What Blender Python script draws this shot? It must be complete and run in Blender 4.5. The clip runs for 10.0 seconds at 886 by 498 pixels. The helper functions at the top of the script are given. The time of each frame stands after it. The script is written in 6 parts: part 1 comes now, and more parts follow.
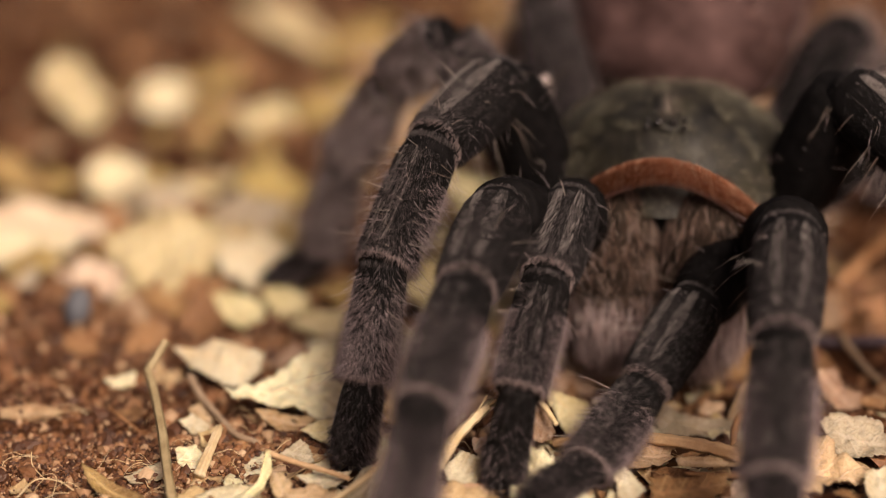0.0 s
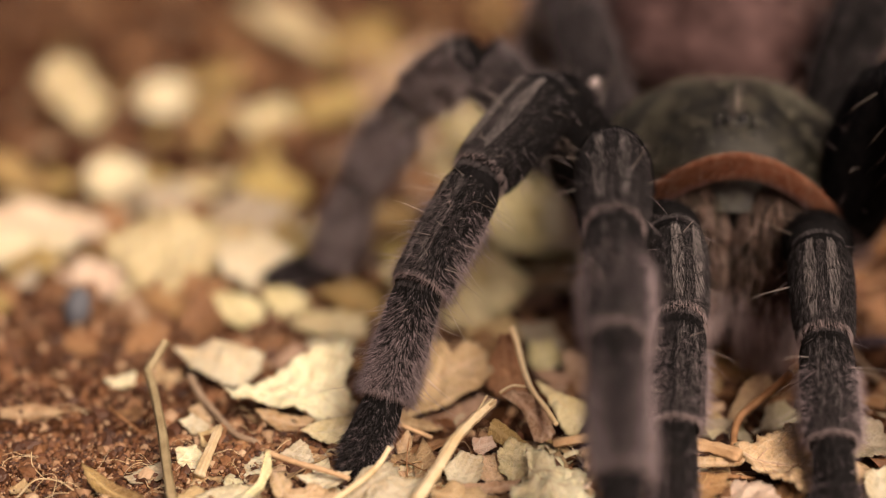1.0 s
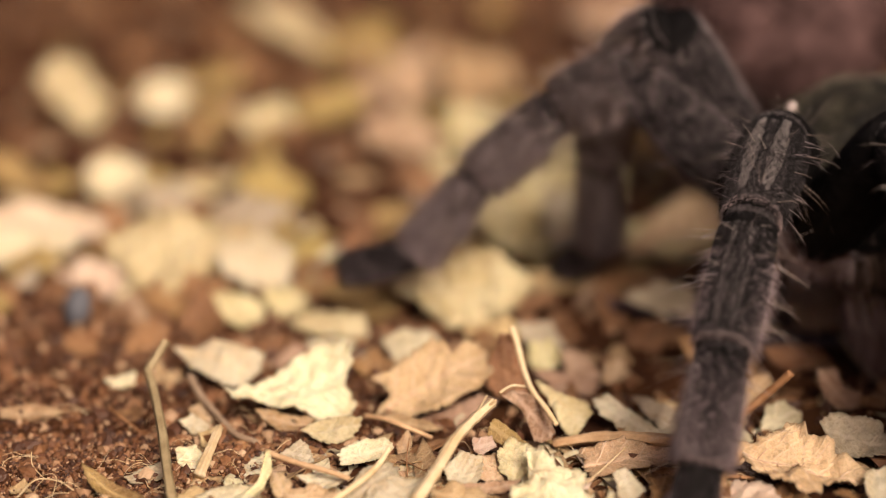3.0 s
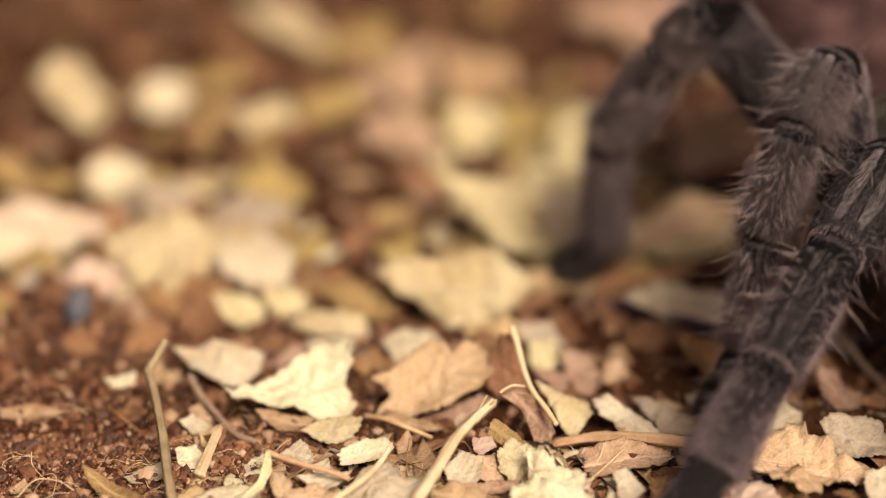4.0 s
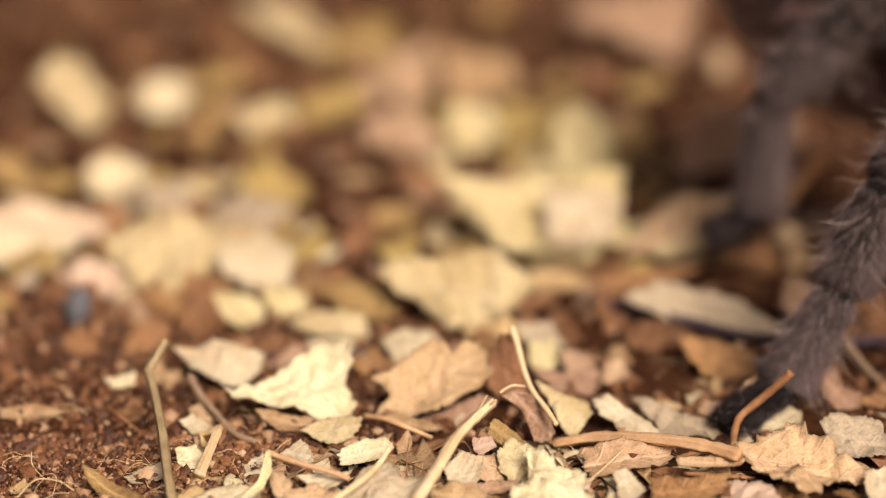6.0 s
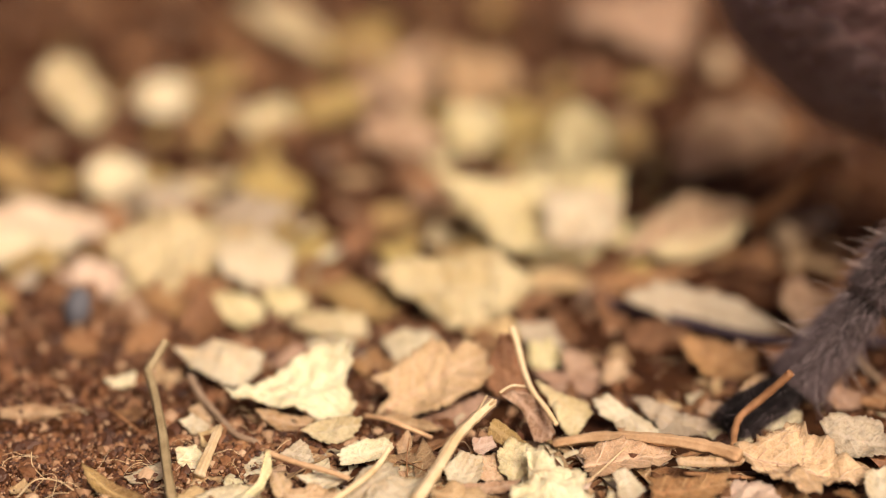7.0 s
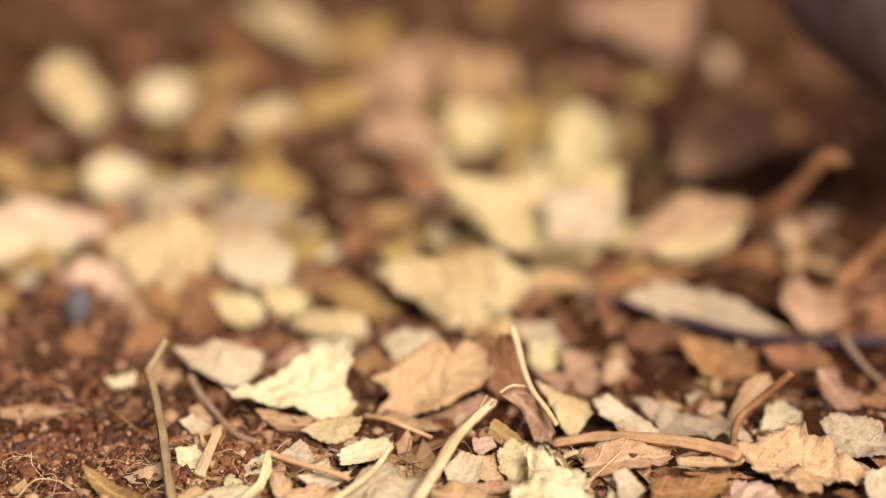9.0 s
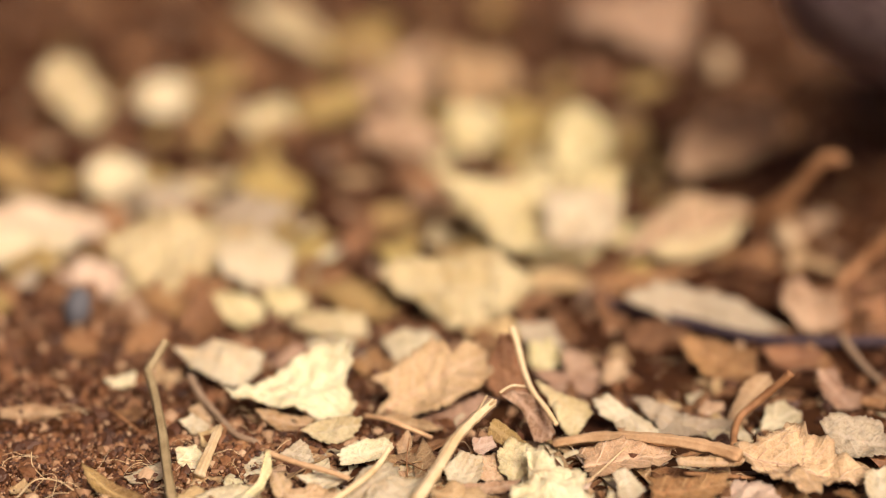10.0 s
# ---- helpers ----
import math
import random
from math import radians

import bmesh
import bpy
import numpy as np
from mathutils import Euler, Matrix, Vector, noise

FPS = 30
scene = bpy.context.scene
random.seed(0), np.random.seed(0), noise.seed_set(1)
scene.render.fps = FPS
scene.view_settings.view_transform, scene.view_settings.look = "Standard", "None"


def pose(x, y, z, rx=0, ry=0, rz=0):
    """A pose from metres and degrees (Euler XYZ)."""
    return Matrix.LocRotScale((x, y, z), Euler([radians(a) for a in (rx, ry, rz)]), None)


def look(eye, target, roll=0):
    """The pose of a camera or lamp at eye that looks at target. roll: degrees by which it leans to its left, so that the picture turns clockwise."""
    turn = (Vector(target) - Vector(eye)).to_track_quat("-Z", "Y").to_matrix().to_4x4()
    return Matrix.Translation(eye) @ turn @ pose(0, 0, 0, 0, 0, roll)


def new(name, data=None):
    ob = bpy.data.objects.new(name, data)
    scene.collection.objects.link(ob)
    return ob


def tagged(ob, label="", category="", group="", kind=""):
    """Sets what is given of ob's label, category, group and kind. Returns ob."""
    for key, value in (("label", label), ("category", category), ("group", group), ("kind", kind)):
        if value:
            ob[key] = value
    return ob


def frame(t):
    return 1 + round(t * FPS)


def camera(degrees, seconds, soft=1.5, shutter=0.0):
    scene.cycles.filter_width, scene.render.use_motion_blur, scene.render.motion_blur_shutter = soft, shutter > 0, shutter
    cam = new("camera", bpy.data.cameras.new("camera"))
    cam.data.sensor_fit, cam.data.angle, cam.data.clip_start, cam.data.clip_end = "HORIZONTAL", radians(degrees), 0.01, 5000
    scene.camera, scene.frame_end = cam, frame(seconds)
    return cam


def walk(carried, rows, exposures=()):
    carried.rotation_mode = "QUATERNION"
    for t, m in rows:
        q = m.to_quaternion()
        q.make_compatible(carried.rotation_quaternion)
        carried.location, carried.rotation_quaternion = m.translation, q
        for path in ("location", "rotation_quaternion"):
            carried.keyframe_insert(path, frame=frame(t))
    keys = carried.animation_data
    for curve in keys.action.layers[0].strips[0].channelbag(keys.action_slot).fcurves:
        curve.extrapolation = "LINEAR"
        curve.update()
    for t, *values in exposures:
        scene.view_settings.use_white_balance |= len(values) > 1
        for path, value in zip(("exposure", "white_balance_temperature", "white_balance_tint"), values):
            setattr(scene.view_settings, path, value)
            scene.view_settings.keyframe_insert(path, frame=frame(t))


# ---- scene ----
cam = camera(24, 10.0, soft=1.0, shutter=0.5)
EYE = (0.0, 0.0, 0.09)
VIEW = look(EYE, (0.0, math.cos(radians(20)), 0.09 - math.sin(radians(20))))
walk(cam, [(0.0, VIEW), (10.0, VIEW)], [(0.0, -0.12, 6550, 22), (10.0, -0.12, 6550, 22)])
cam.data.dof.use_dof = True
cam.data.dof.focus_distance = 0.2025
cam.data.dof.aperture_fstop = 8.6

# ---- light ----
world = bpy.data.worlds.new("sky")
scene.world = world
world.use_nodes = True
wn = world.node_tree
sky = wn.nodes.new("ShaderNodeTexSky")
sky.sky_type = "NISHITA"
sky.sun_disc = False
sky.sun_elevation, sky.sun_rotation = radians(42), radians(155)
sky.air_density, sky.dust_density, sky.ozone_density = 1.0, 8.0, 0.2
warm = wn.nodes.new("ShaderNodeVectorMath")
warm.operation = "MULTIPLY"
warm.inputs[1].default_value = (1.0, 0.80, 0.70)
wn.links.new(sky.outputs["Color"], warm.inputs[0])
wn.links.new(warm.outputs[0], wn.nodes["Background"].inputs["Color"])
wn.nodes["Background"].inputs["Strength"].default_value = 0.062
sun_data = bpy.data.lights.new("sun", "SUN")
sun_data.energy, sun_data.angle, sun_data.color = 5.0, radians(26), (1.0, 0.91, 0.72)
sun = new("sun", sun_data)
sun.matrix_world = look((0.33, -0.51, 0.73), (0.0, 0.2, 0.0))
CM = 0.01


# ---- materials ----
def shader(name, rough=0.6, spec=0.4):
    m = bpy.data.materials.new(name)
    m.use_nodes = True
    nt = m.node_tree
    p = nt.nodes["Principled BSDF"]
    p.inputs["Roughness"].default_value = rough
    p.inputs["Specular IOR Level"].default_value = spec
    return m, nt, p


def node(nt, kind, **values):
    n = nt.nodes.new(kind)
    for k, v in values.items():
        n.inputs[k.replace("_", " ")].default_value = v
    return n


def ramp(nt, source, stops):
    r = nt.nodes.new("ShaderNodeValToRGB")
    nt.links.new(source, r.inputs[0])
    els = r.color_ramp.elements
    while len(els) < len(stops):
        els.new(0.5)
    for e, (at, c) in zip(els, stops):
        e.position, e.color = at, (*c, 1)
    return r.outputs[0]


def mix(nt, fac, a, b, how="MIX"):
    m = nt.nodes.new("ShaderNodeMix")
    m.data_type, m.blend_type = "RGBA", how
    for slot, v in ((0, fac), (6, a), (7, b)):
        if isinstance(v, (int, float)):
            m.inputs[slot].default_value = v
        elif isinstance(v, tuple):
            m.inputs[slot].default_value = (*v, 1)
        else:
            nt.links.new(v, m.inputs[slot])
    return m.outputs[2]


def math_node(nt, op, a, b=0.0):
    m = nt.nodes.new("ShaderNodeMath")
    m.operation = op
    for slot, v in ((0, a), (1, b)):
        if isinstance(v, (int, float)):
            m.inputs[slot].default_value = v
        else:
            nt.links.new(v, m.inputs[slot])
    return m.outputs[0]


def noise_of(nt, coord, scale, detail=4.0, rough=0.6):
    n = node(nt, "ShaderNodeTexNoise", Scale=scale, Detail=detail, Roughness=rough)
    nt.links.new(coord, n.inputs["Vector"])
    return n.outputs["Fac"]


def bump(nt, p, height, strength, distance):
    b = node(nt, "ShaderNodeBump", Strength=strength, Distance=distance)
    nt.links.new(height, b.inputs["Height"])
    nt.links.new(b.outputs[0], p.inputs["Normal"])


def wood_material(name, a, b, rough=0.6):
    m, nt, p = shader(name, rough, 0.35)
    tc = nt.nodes.new("ShaderNodeTexCoord").outputs["Object"]
    info = nt.nodes.new("ShaderNodeObjectInfo").outputs["Random"]
    big, fine = noise_of(nt, tc, 380, 3), noise_of(nt, tc, 2600, 4)
    col = ramp(nt, big, [(0.3, a), (0.7, b)])
    col = mix(nt, math_node(nt, "MULTIPLY", fine, 0.5), col, tuple(c * 0.4 for c in a))
    hsv = nt.nodes.new("ShaderNodeHueSaturation")
    nt.links.new(col, hsv.inputs["Color"])
    nt.links.new(math_node(nt, "ADD", math_node(nt, "MULTIPLY", info, 0.3), 0.85), hsv.inputs["Value"])
    nt.links.new(hsv.outputs[0], p.inputs["Base Color"])
    bump(nt, p, fine, 0.6, 0.0002)
    return m


def leaf_material(name, light, dark, vein, rough=0.5):
    """A dry leaf: blotched, with paler side veins, fine grain and specks; each leaf differs a little."""
    m, nt, p = shader(name, rough, 0.5)
    co = nt.nodes.new("ShaderNodeTexCoord").outputs["Object"]
    info = nt.nodes.new("ShaderNodeObjectInfo").outputs["Random"]
    off = nt.nodes.new("ShaderNodeVectorMath")
    off.operation = "ADD"
    nt.links.new(co, off.inputs[0])
    nt.links.new(info, off.inputs[1])
    big = noise_of(nt, off.outputs[0], 190, 3)
    fine = noise_of(nt, off.outputs[0], 2400, 6, 0.75)
    col = ramp(nt, big, [(0.36, dark), (0.58, light)])
    col = mix(nt, ramp(nt, fine, [(0.46, (0, 0, 0)), (0.70, (0.75, 0.75, 0.75))]), col, tuple(c * 0.65 for c in dark))
    specks = ramp(nt, noise_of(nt, off.outputs[0], 620, 2, 0.4), [(0.62, (0, 0, 0)), (0.72, (1, 1, 1))])
    col = mix(nt, math_node(nt, "MULTIPLY", specks, 0.22), col, tuple(c * 0.35 for c in dark))
    sep = nt.nodes.new("ShaderNodeSeparateXYZ")
    nt.links.new(co, sep.inputs[0])
    side = math_node(nt, "ABSOLUTE", sep.outputs[1])
    slant = math_node(nt, "SUBTRACT", sep.outputs[0], math_node(nt, "MULTIPLY", side, 0.75))
    wob = math_node(nt, "ADD", slant, math_node(nt, "MULTIPLY", big, 0.0016))
    stripes = math_node(nt, "PINGPONG", math_node(nt, "MULTIPLY", wob, 460.0), 0.5)
    vein_mask = ramp(nt, stripes, [(0.0, (1, 1, 1)), (0.09, (0, 0, 0))])
    rib = ramp(nt, math_node(nt, "MULTIPLY", side, 1000.0), [(0.12, (1, 1, 1)), (0.3, (0, 0, 0))])
    veins = math_node(nt, "MAXIMUM", vein_mask, rib)
    col = mix(nt, math_node(nt, "MULTIPLY", veins, 0.42), col, vein)
    net = node(nt, "ShaderNodeTexVoronoi", Scale=1500.0)
    net.feature = "DISTANCE_TO_EDGE"
    nt.links.new(off.outputs[0], net.inputs["Vector"])
    mesh_mask = ramp(nt, net.outputs["Distance"], [(0.02, (1, 1, 1)), (0.10, (0, 0, 0))])
    col = mix(nt, math_node(nt, "MULTIPLY", mesh_mask, 0.28), col, vein)
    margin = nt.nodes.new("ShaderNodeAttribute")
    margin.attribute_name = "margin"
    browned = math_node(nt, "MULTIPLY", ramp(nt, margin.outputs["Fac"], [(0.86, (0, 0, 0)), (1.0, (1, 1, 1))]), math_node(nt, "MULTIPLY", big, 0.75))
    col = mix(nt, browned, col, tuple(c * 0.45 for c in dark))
    hsv = nt.nodes.new("ShaderNodeHueSaturation")
    nt.links.new(col, hsv.inputs["Color"])
    nt.links.new(math_node(nt, "ADD", math_node(nt, "MULTIPLY", info, 0.3), 0.85), hsv.inputs["Value"])
    nt.links.new(math_node(nt, "ADD", math_node(nt, "MULTIPLY", info, 0.025), 0.488), hsv.inputs["Hue"])
    nt.links.new(hsv.outputs[0], p.inputs["Base Color"])
    p.inputs["Subsurface Weight"].default_value = 0.12
    p.inputs["Subsurface Radius"].default_value = (0.0012, 0.0007, 0.0003)
    height = math_node(nt, "ADD", math_node(nt, "MULTIPLY", fine, 0.6), math_node(nt, "ADD", math_node(nt, "MULTIPLY", veins, 0.2), math_node(nt, "MULTIPLY", mesh_mask, 0.15)))
    bump(nt, p, height, 0.9, 0.00032)
    return m


LEAF = {
    "cream": leaf_material("cream_leaf", (0.74, 0.68, 0.47), (0.60, 0.50, 0.30), (0.80, 0.74, 0.56)),
    "yellow": leaf_material("ochre_leaf", (0.40, 0.29, 0.095), (0.26, 0.165, 0.05), (0.56, 0.42, 0.19)),
    "tan": leaf_material("tan_leaf", (0.50, 0.35, 0.18), (0.33, 0.20, 0.092), (0.68, 0.52, 0.32)),
    "orange": leaf_material("orange_leaf", (0.36, 0.19, 0.078), (0.20, 0.092, 0.035), (0.56, 0.35, 0.18)),
    "pink": leaf_material("pinkish_leaf", (0.46, 0.315, 0.20), (0.30, 0.18, 0.10), (0.64, 0.47, 0.34)),
    "grey": leaf_material("grey_leaf", (0.54, 0.47, 0.33), (0.38, 0.31, 0.20), (0.66, 0.58, 0.43)),
    "butter": leaf_material("butter_leaf", (0.68, 0.60, 0.35), (0.52, 0.42, 0.20), (0.74, 0.66, 0.44)),
    "brown": leaf_material("brown_leaf", (0.22, 0.105, 0.042), (0.115, 0.050, 0.019), (0.42, 0.24, 0.11)),
    "blush": leaf_material("blush_leaf", (0.70, 0.55, 0.42), (0.55, 0.39, 0.27), (0.76, 0.63, 0.50)),
    "salmon": leaf_material("salmon_leaf", (0.62, 0.43, 0.26), (0.46, 0.29, 0.155), (0.74, 0.57, 0.40)),
    "peach": leaf_material("peach_leaf", (0.66, 0.50, 0.27), (0.48, 0.33, 0.145), (0.76, 0.60, 0.40)),
}
LEAF_RIB = {
    "cream": wood_material("cream_rib", (0.66, 0.48, 0.24), (0.84, 0.70, 0.46)),
    "yellow": wood_material("ochre_rib", (0.50, 0.34, 0.12), (0.70, 0.52, 0.24)),
    "tan": wood_material("tan_rib", (0.46, 0.27, 0.12), (0.66, 0.44, 0.24)),
    "orange": wood_material("orange_rib_leaf", (0.36, 0.17, 0.07), (0.56, 0.32, 0.15)),
    "pink": wood_material("pinkish_rib", (0.48, 0.28, 0.17), (0.68, 0.46, 0.32)),
    "butter": wood_material("butter_rib", (0.60, 0.45, 0.2), (0.82, 0.68, 0.42)),
    "brown": wood_material("brown_rib", (0.24, 0.115, 0.05), (0.42, 0.24, 0.11)),
    "blush": wood_material("blush_rib", (0.60, 0.40, 0.27), (0.84, 0.66, 0.50)),
    "salmon": wood_material("salmon_rib", (0.58, 0.36, 0.22), (0.84, 0.64, 0.46)),
    "peach": wood_material("peach_rib", (0.58, 0.36, 0.2), (0.84, 0.64, 0.44)),
    "grey": wood_material("grey_rib", (0.40, 0.30, 0.18), (0.58, 0.47, 0.32)),
}


def soil_material():
    m, nt, p = shader("soil", 0.9, 0.15)
    co = nt.nodes.new("ShaderNodeTexCoord").outputs["Object"]
    big, mid, fine = noise_of(nt, co, 45, 4), noise_of(nt, co, 330, 5), noise_of(nt, co, 1800, 6, 0.7)
    col = ramp(nt, mid, [(0.25, (0.012, 0.004, 0.0017)), (0.5, (0.046, 0.015, 0.005)), (0.75, (0.135, 0.053, 0.017))])
    col = mix(nt, ramp(nt, big, [(0.42, (0, 0, 0)), (0.6, (1, 1, 1))]), col, mix(nt, mid, (0.040, 0.0145, 0.0043), (0.10, 0.042, 0.013)))
    col = mix(nt, math_node(nt, "MULTIPLY", fine, 0.5), col, (0.06, 0.022, 0.010))
    nt.links.new(col, p.inputs["Base Color"])
    bump(nt, p, math_node(nt, "ADD", mid, math_node(nt, "MULTIPLY", fine, 0.5)), 0.9, 0.0008)
    return m


def crumb_material():
    m, nt, p = shader("soil_crumbs", 0.5, 0.5)
    co = nt.nodes.new("ShaderNodeTexCoord").outputs["Object"]
    isl = nt.nodes.new("ShaderNodeNewGeometry").outputs["Random Per Island"]
    col = ramp(nt, isl, [(0.0, (0.025, 0.009, 0.005)), (0.45, (0.13, 0.05, 0.02)), (0.8, (0.32, 0.15, 0.062)), (1.0, (0.66, 0.46, 0.28))])
    fine = noise_of(nt, co, 2500, 4)
    nt.links.new(mix(nt, math_node(nt, "MULTIPLY", fine, 0.5), col, (0.08, 0.03, 0.012)), p.inputs["Base Color"])
    bump(nt, p, fine, 0.7, 0.0003)
    return m


WOOD = {
    "straw": wood_material("straw", (0.66, 0.48, 0.25), (0.88, 0.73, 0.48)),
    "pinkwood": wood_material("petiole_bark", (0.56, 0.34, 0.17), (0.78, 0.54, 0.32)),
    "brownwood": wood_material("stalk_bark", (0.26, 0.12, 0.05), (0.48, 0.26, 0.12)),
    "greenwood": wood_material("stem_bark", (0.27, 0.20, 0.10), (0.46, 0.37, 0.21)),
    "greywood": wood_material("root_bark", (0.30, 0.20, 0.12), (0.48, 0.36, 0.25)),
    "darkwood": wood_material("dark_bark", (0.035, 0.024, 0.034), (0.085, 0.060, 0.075), 0.85),
    "stone": wood_material("dark_stone", (0.10, 0.105, 0.12), (0.19, 0.20, 0.23), 0.7),
    "palestone": wood_material("pale_pebble", (0.5, 0.36, 0.2), (0.68, 0.52, 0.34), 0.6),
}


def hide_material(name, a, b, rough=0.7, scale=700, spec=0.07):
    """Tarantula skin under its hair: two tones in a fine mottle."""
    m, nt, p = shader(name, rough, spec)
    co = nt.nodes.new("ShaderNodeTexCoord").outputs["Object"]
    big, fine = noise_of(nt, co, scale, 4), noise_of(nt, co, scale * 5, 4, 0.7)
    col = ramp(nt, big, [(0.35, a), (0.68, b)])
    col = mix(nt, math_node(nt, "MULTIPLY", fine, 0.6), col, tuple(c * 0.35 for c in a))
    nt.links.new(col, p.inputs["Base Color"])
    bump(nt, p, fine, 0.8, 0.00025)
    return m


def hair_material(name, stops, rough=0.5, spec=0.12, through_light=0.3):
    """Bristles: every hair takes its own tone, and lets some light through."""
    m, nt, p = shader(name, rough, spec)
    isl = nt.nodes.new("ShaderNodeNewGeometry").outputs["Random Per Island"]
    col = ramp(nt, isl, stops)
    nt.links.new(col, p.inputs["Base Color"])
    glow = nt.nodes.new("ShaderNodeBsdfTranslucent")
    nt.links.new(col, glow.inputs["Color"])
    both = nt.nodes.new("ShaderNodeMixShader")
    both.inputs[0].default_value = through_light
    nt.links.new(p.outputs[0], both.inputs[1])
    nt.links.new(glow.outputs[0], both.inputs[2])
    nt.links.new(both.outputs[0], nt.nodes["Material Output"].inputs["Surface"])
    return m


SKIN = hide_material("leg_skin", (0.004, 0.0035, 0.0035), (0.012, 0.0105, 0.011))
SHELL = hide_material("carapace_skin", (0.003, 0.0026, 0.0022), (0.045, 0.040, 0.026), 0.34, 420, 0.5)
FACE = hide_material("chelicera_skin", (0.020, 0.015, 0.011), (0.070, 0.048, 0.034), 0.6, 500)
BELLY = hide_material("abdomen_skin", (0.045, 0.024, 0.022), (0.17, 0.10, 0.094), 0.7, 160)
JOINT = hide_material("joint_skin", (0.20, 0.10, 0.085), (0.40, 0.25, 0.22), 0.5, 500)
RING = hide_material("ring_skin", (0.20, 0.15, 0.14), (0.40, 0.32, 0.31), 0.6, 1500)
BAND = hide_material("orange_rim", (0.16, 0.050, 0.026), (0.40, 0.135, 0.070), 0.26, 900, 0.6)
GLOSS = shader("eye_gloss", 0.06, 0.8)[0]
GLOSS.node_tree.nodes["Principled BSDF"].inputs["Base Color"].default_value = (0.006, 0.005, 0.005, 1)
LINT = hide_material("lint_white", (0.55, 0.45, 0.42), (0.8, 0.7, 0.66), 0.7, 900)
HAIR_DARK = hair_material("dark_bristles", [(0.0, (0.010, 0.0087, 0.009)), (0.6, (0.028, 0.0245, 0.0255)), (0.9, (0.07, 0.061, 0.063)), (1.0, (0.16, 0.139, 0.142))], 0.5, 0.12, 0.1)
HAIR_BLACK = hair_material("black_bristles", [(0.0, (0.003, 0.0025, 0.003)), (0.85, (0.007, 0.006, 0.0065)), (1.0, (0.03, 0.026, 0.027))], 0.7, 0.03, 0.1)
HAIR_NAP = hair_material("mauve_nap", [(0.0, (0.07, 0.062, 0.063)), (0.6, (0.16, 0.142, 0.144)), (1.0, (0.36, 0.32, 0.322))])
HAIR_HALO = hair_material("pink_halo", [(0.0, (0.19, 0.15, 0.155)), (0.6, (0.42, 0.335, 0.345)), (1.0, (0.68, 0.56, 0.57))])
HAIR_SHAG = hair_material("shaggy_hairs", [(0.0, (0.18, 0.145, 0.146)), (0.6, (0.50, 0.41, 0.41)), (1.0, (0.62, 0.54, 0.545))])
HAIR_RING = hair_material("ring_bristles", [(0.0, (0.30, 0.23, 0.22)), (1.0, (0.66, 0.54, 0.53))])
HAIR_STRIPE = hair_material("stripe_bristles", [(0.0, (0.22, 0.196, 0.19)), (1.0, (0.50, 0.455, 0.44))])
HAIR_LONG = hair_material("long_setae", [(0.0, (0.24, 0.18, 0.15)), (0.6, (0.54, 0.45, 0.39)), (1.0, (0.78, 0.69, 0.62))])
HAIR_OLIVE = hair_material("olive_bristles", [(0.0, (0.025, 0.023, 0.016)), (0.6, (0.085, 0.078, 0.052)), (1.0, (0.50, 0.46, 0.36))], 0.5, 0.12, 0.1)
HAIR_FACE = hair_material("face_bristles", [(0.0, (0.012, 0.009, 0.008)), (0.5, (0.052, 0.037, 0.028)), (0.75, (0.28, 0.165, 0.125)), (1.0, (0.62, 0.49, 0.43))], 0.5, 0.12, 0.15)
HAIR_PINK = hair_material("pink_fringe", [(0.0, (0.12, 0.075, 0.068)), (0.5, (0.58, 0.44, 0.43)), (1.0, (0.80, 0.68, 0.66))])
HAIR_RED = hair_material("reddish_bristles", [(0.0, (0.03, 0.015, 0.014)), (0.55, (0.14, 0.075, 0.066)), (0.85, (0.34, 0.20, 0.18)), (1.0, (0.62, 0.45, 0.42))])
HAIR_MAUVE = hair_material("mauve_velvet", [(0.0, (0.42, 0.31, 0.31)), (0.6, (0.66, 0.52, 0.52)), (1.0, (0.82, 0.69, 0.69))])
HAIR_ORANGE = hair_material("orange_fringe", [(0.0, (0.10, 0.026, 0.013)), (0.6, (0.36, 0.125, 0.060)), (0.9, (0.60, 0.30, 0.18)), (1.0, (0.80, 0.58, 0.44))])


# ---- building helpers ----
def mesh_of(name, verts, faces, material, smooth=True):
    me = bpy.data.meshes.new(name)
    me.from_pydata([tuple(v) for v in verts], [], [tuple(q) for q in faces])
    me.materials.append(material)
    me.polygons.foreach_set("use_smooth", [smooth] * len(me.polygons))
    me.update()
    return me


def part(name, me, parent, label=""):
    ob = new(name, me)
    ob.parent = parent
    return tagged(ob, label) if label else ob


def ground_z(x, y):
    """Height of the soil: small humps, and crumbs too fine to be pieces."""
    far = math.hypot(x, y - 0.26)
    if far > 0.6:
        return 0.0
    fade = min(1.0, (0.6 - far) / 0.2)
    v = Vector((x, y, 0.0))
    return fade * (0.0011 * noise.noise(v * 42) + 0.0006 * noise.noise(v * 150) + 0.00035 * noise.noise(v * 420) + 0.0002 * noise.noise(v * 900))


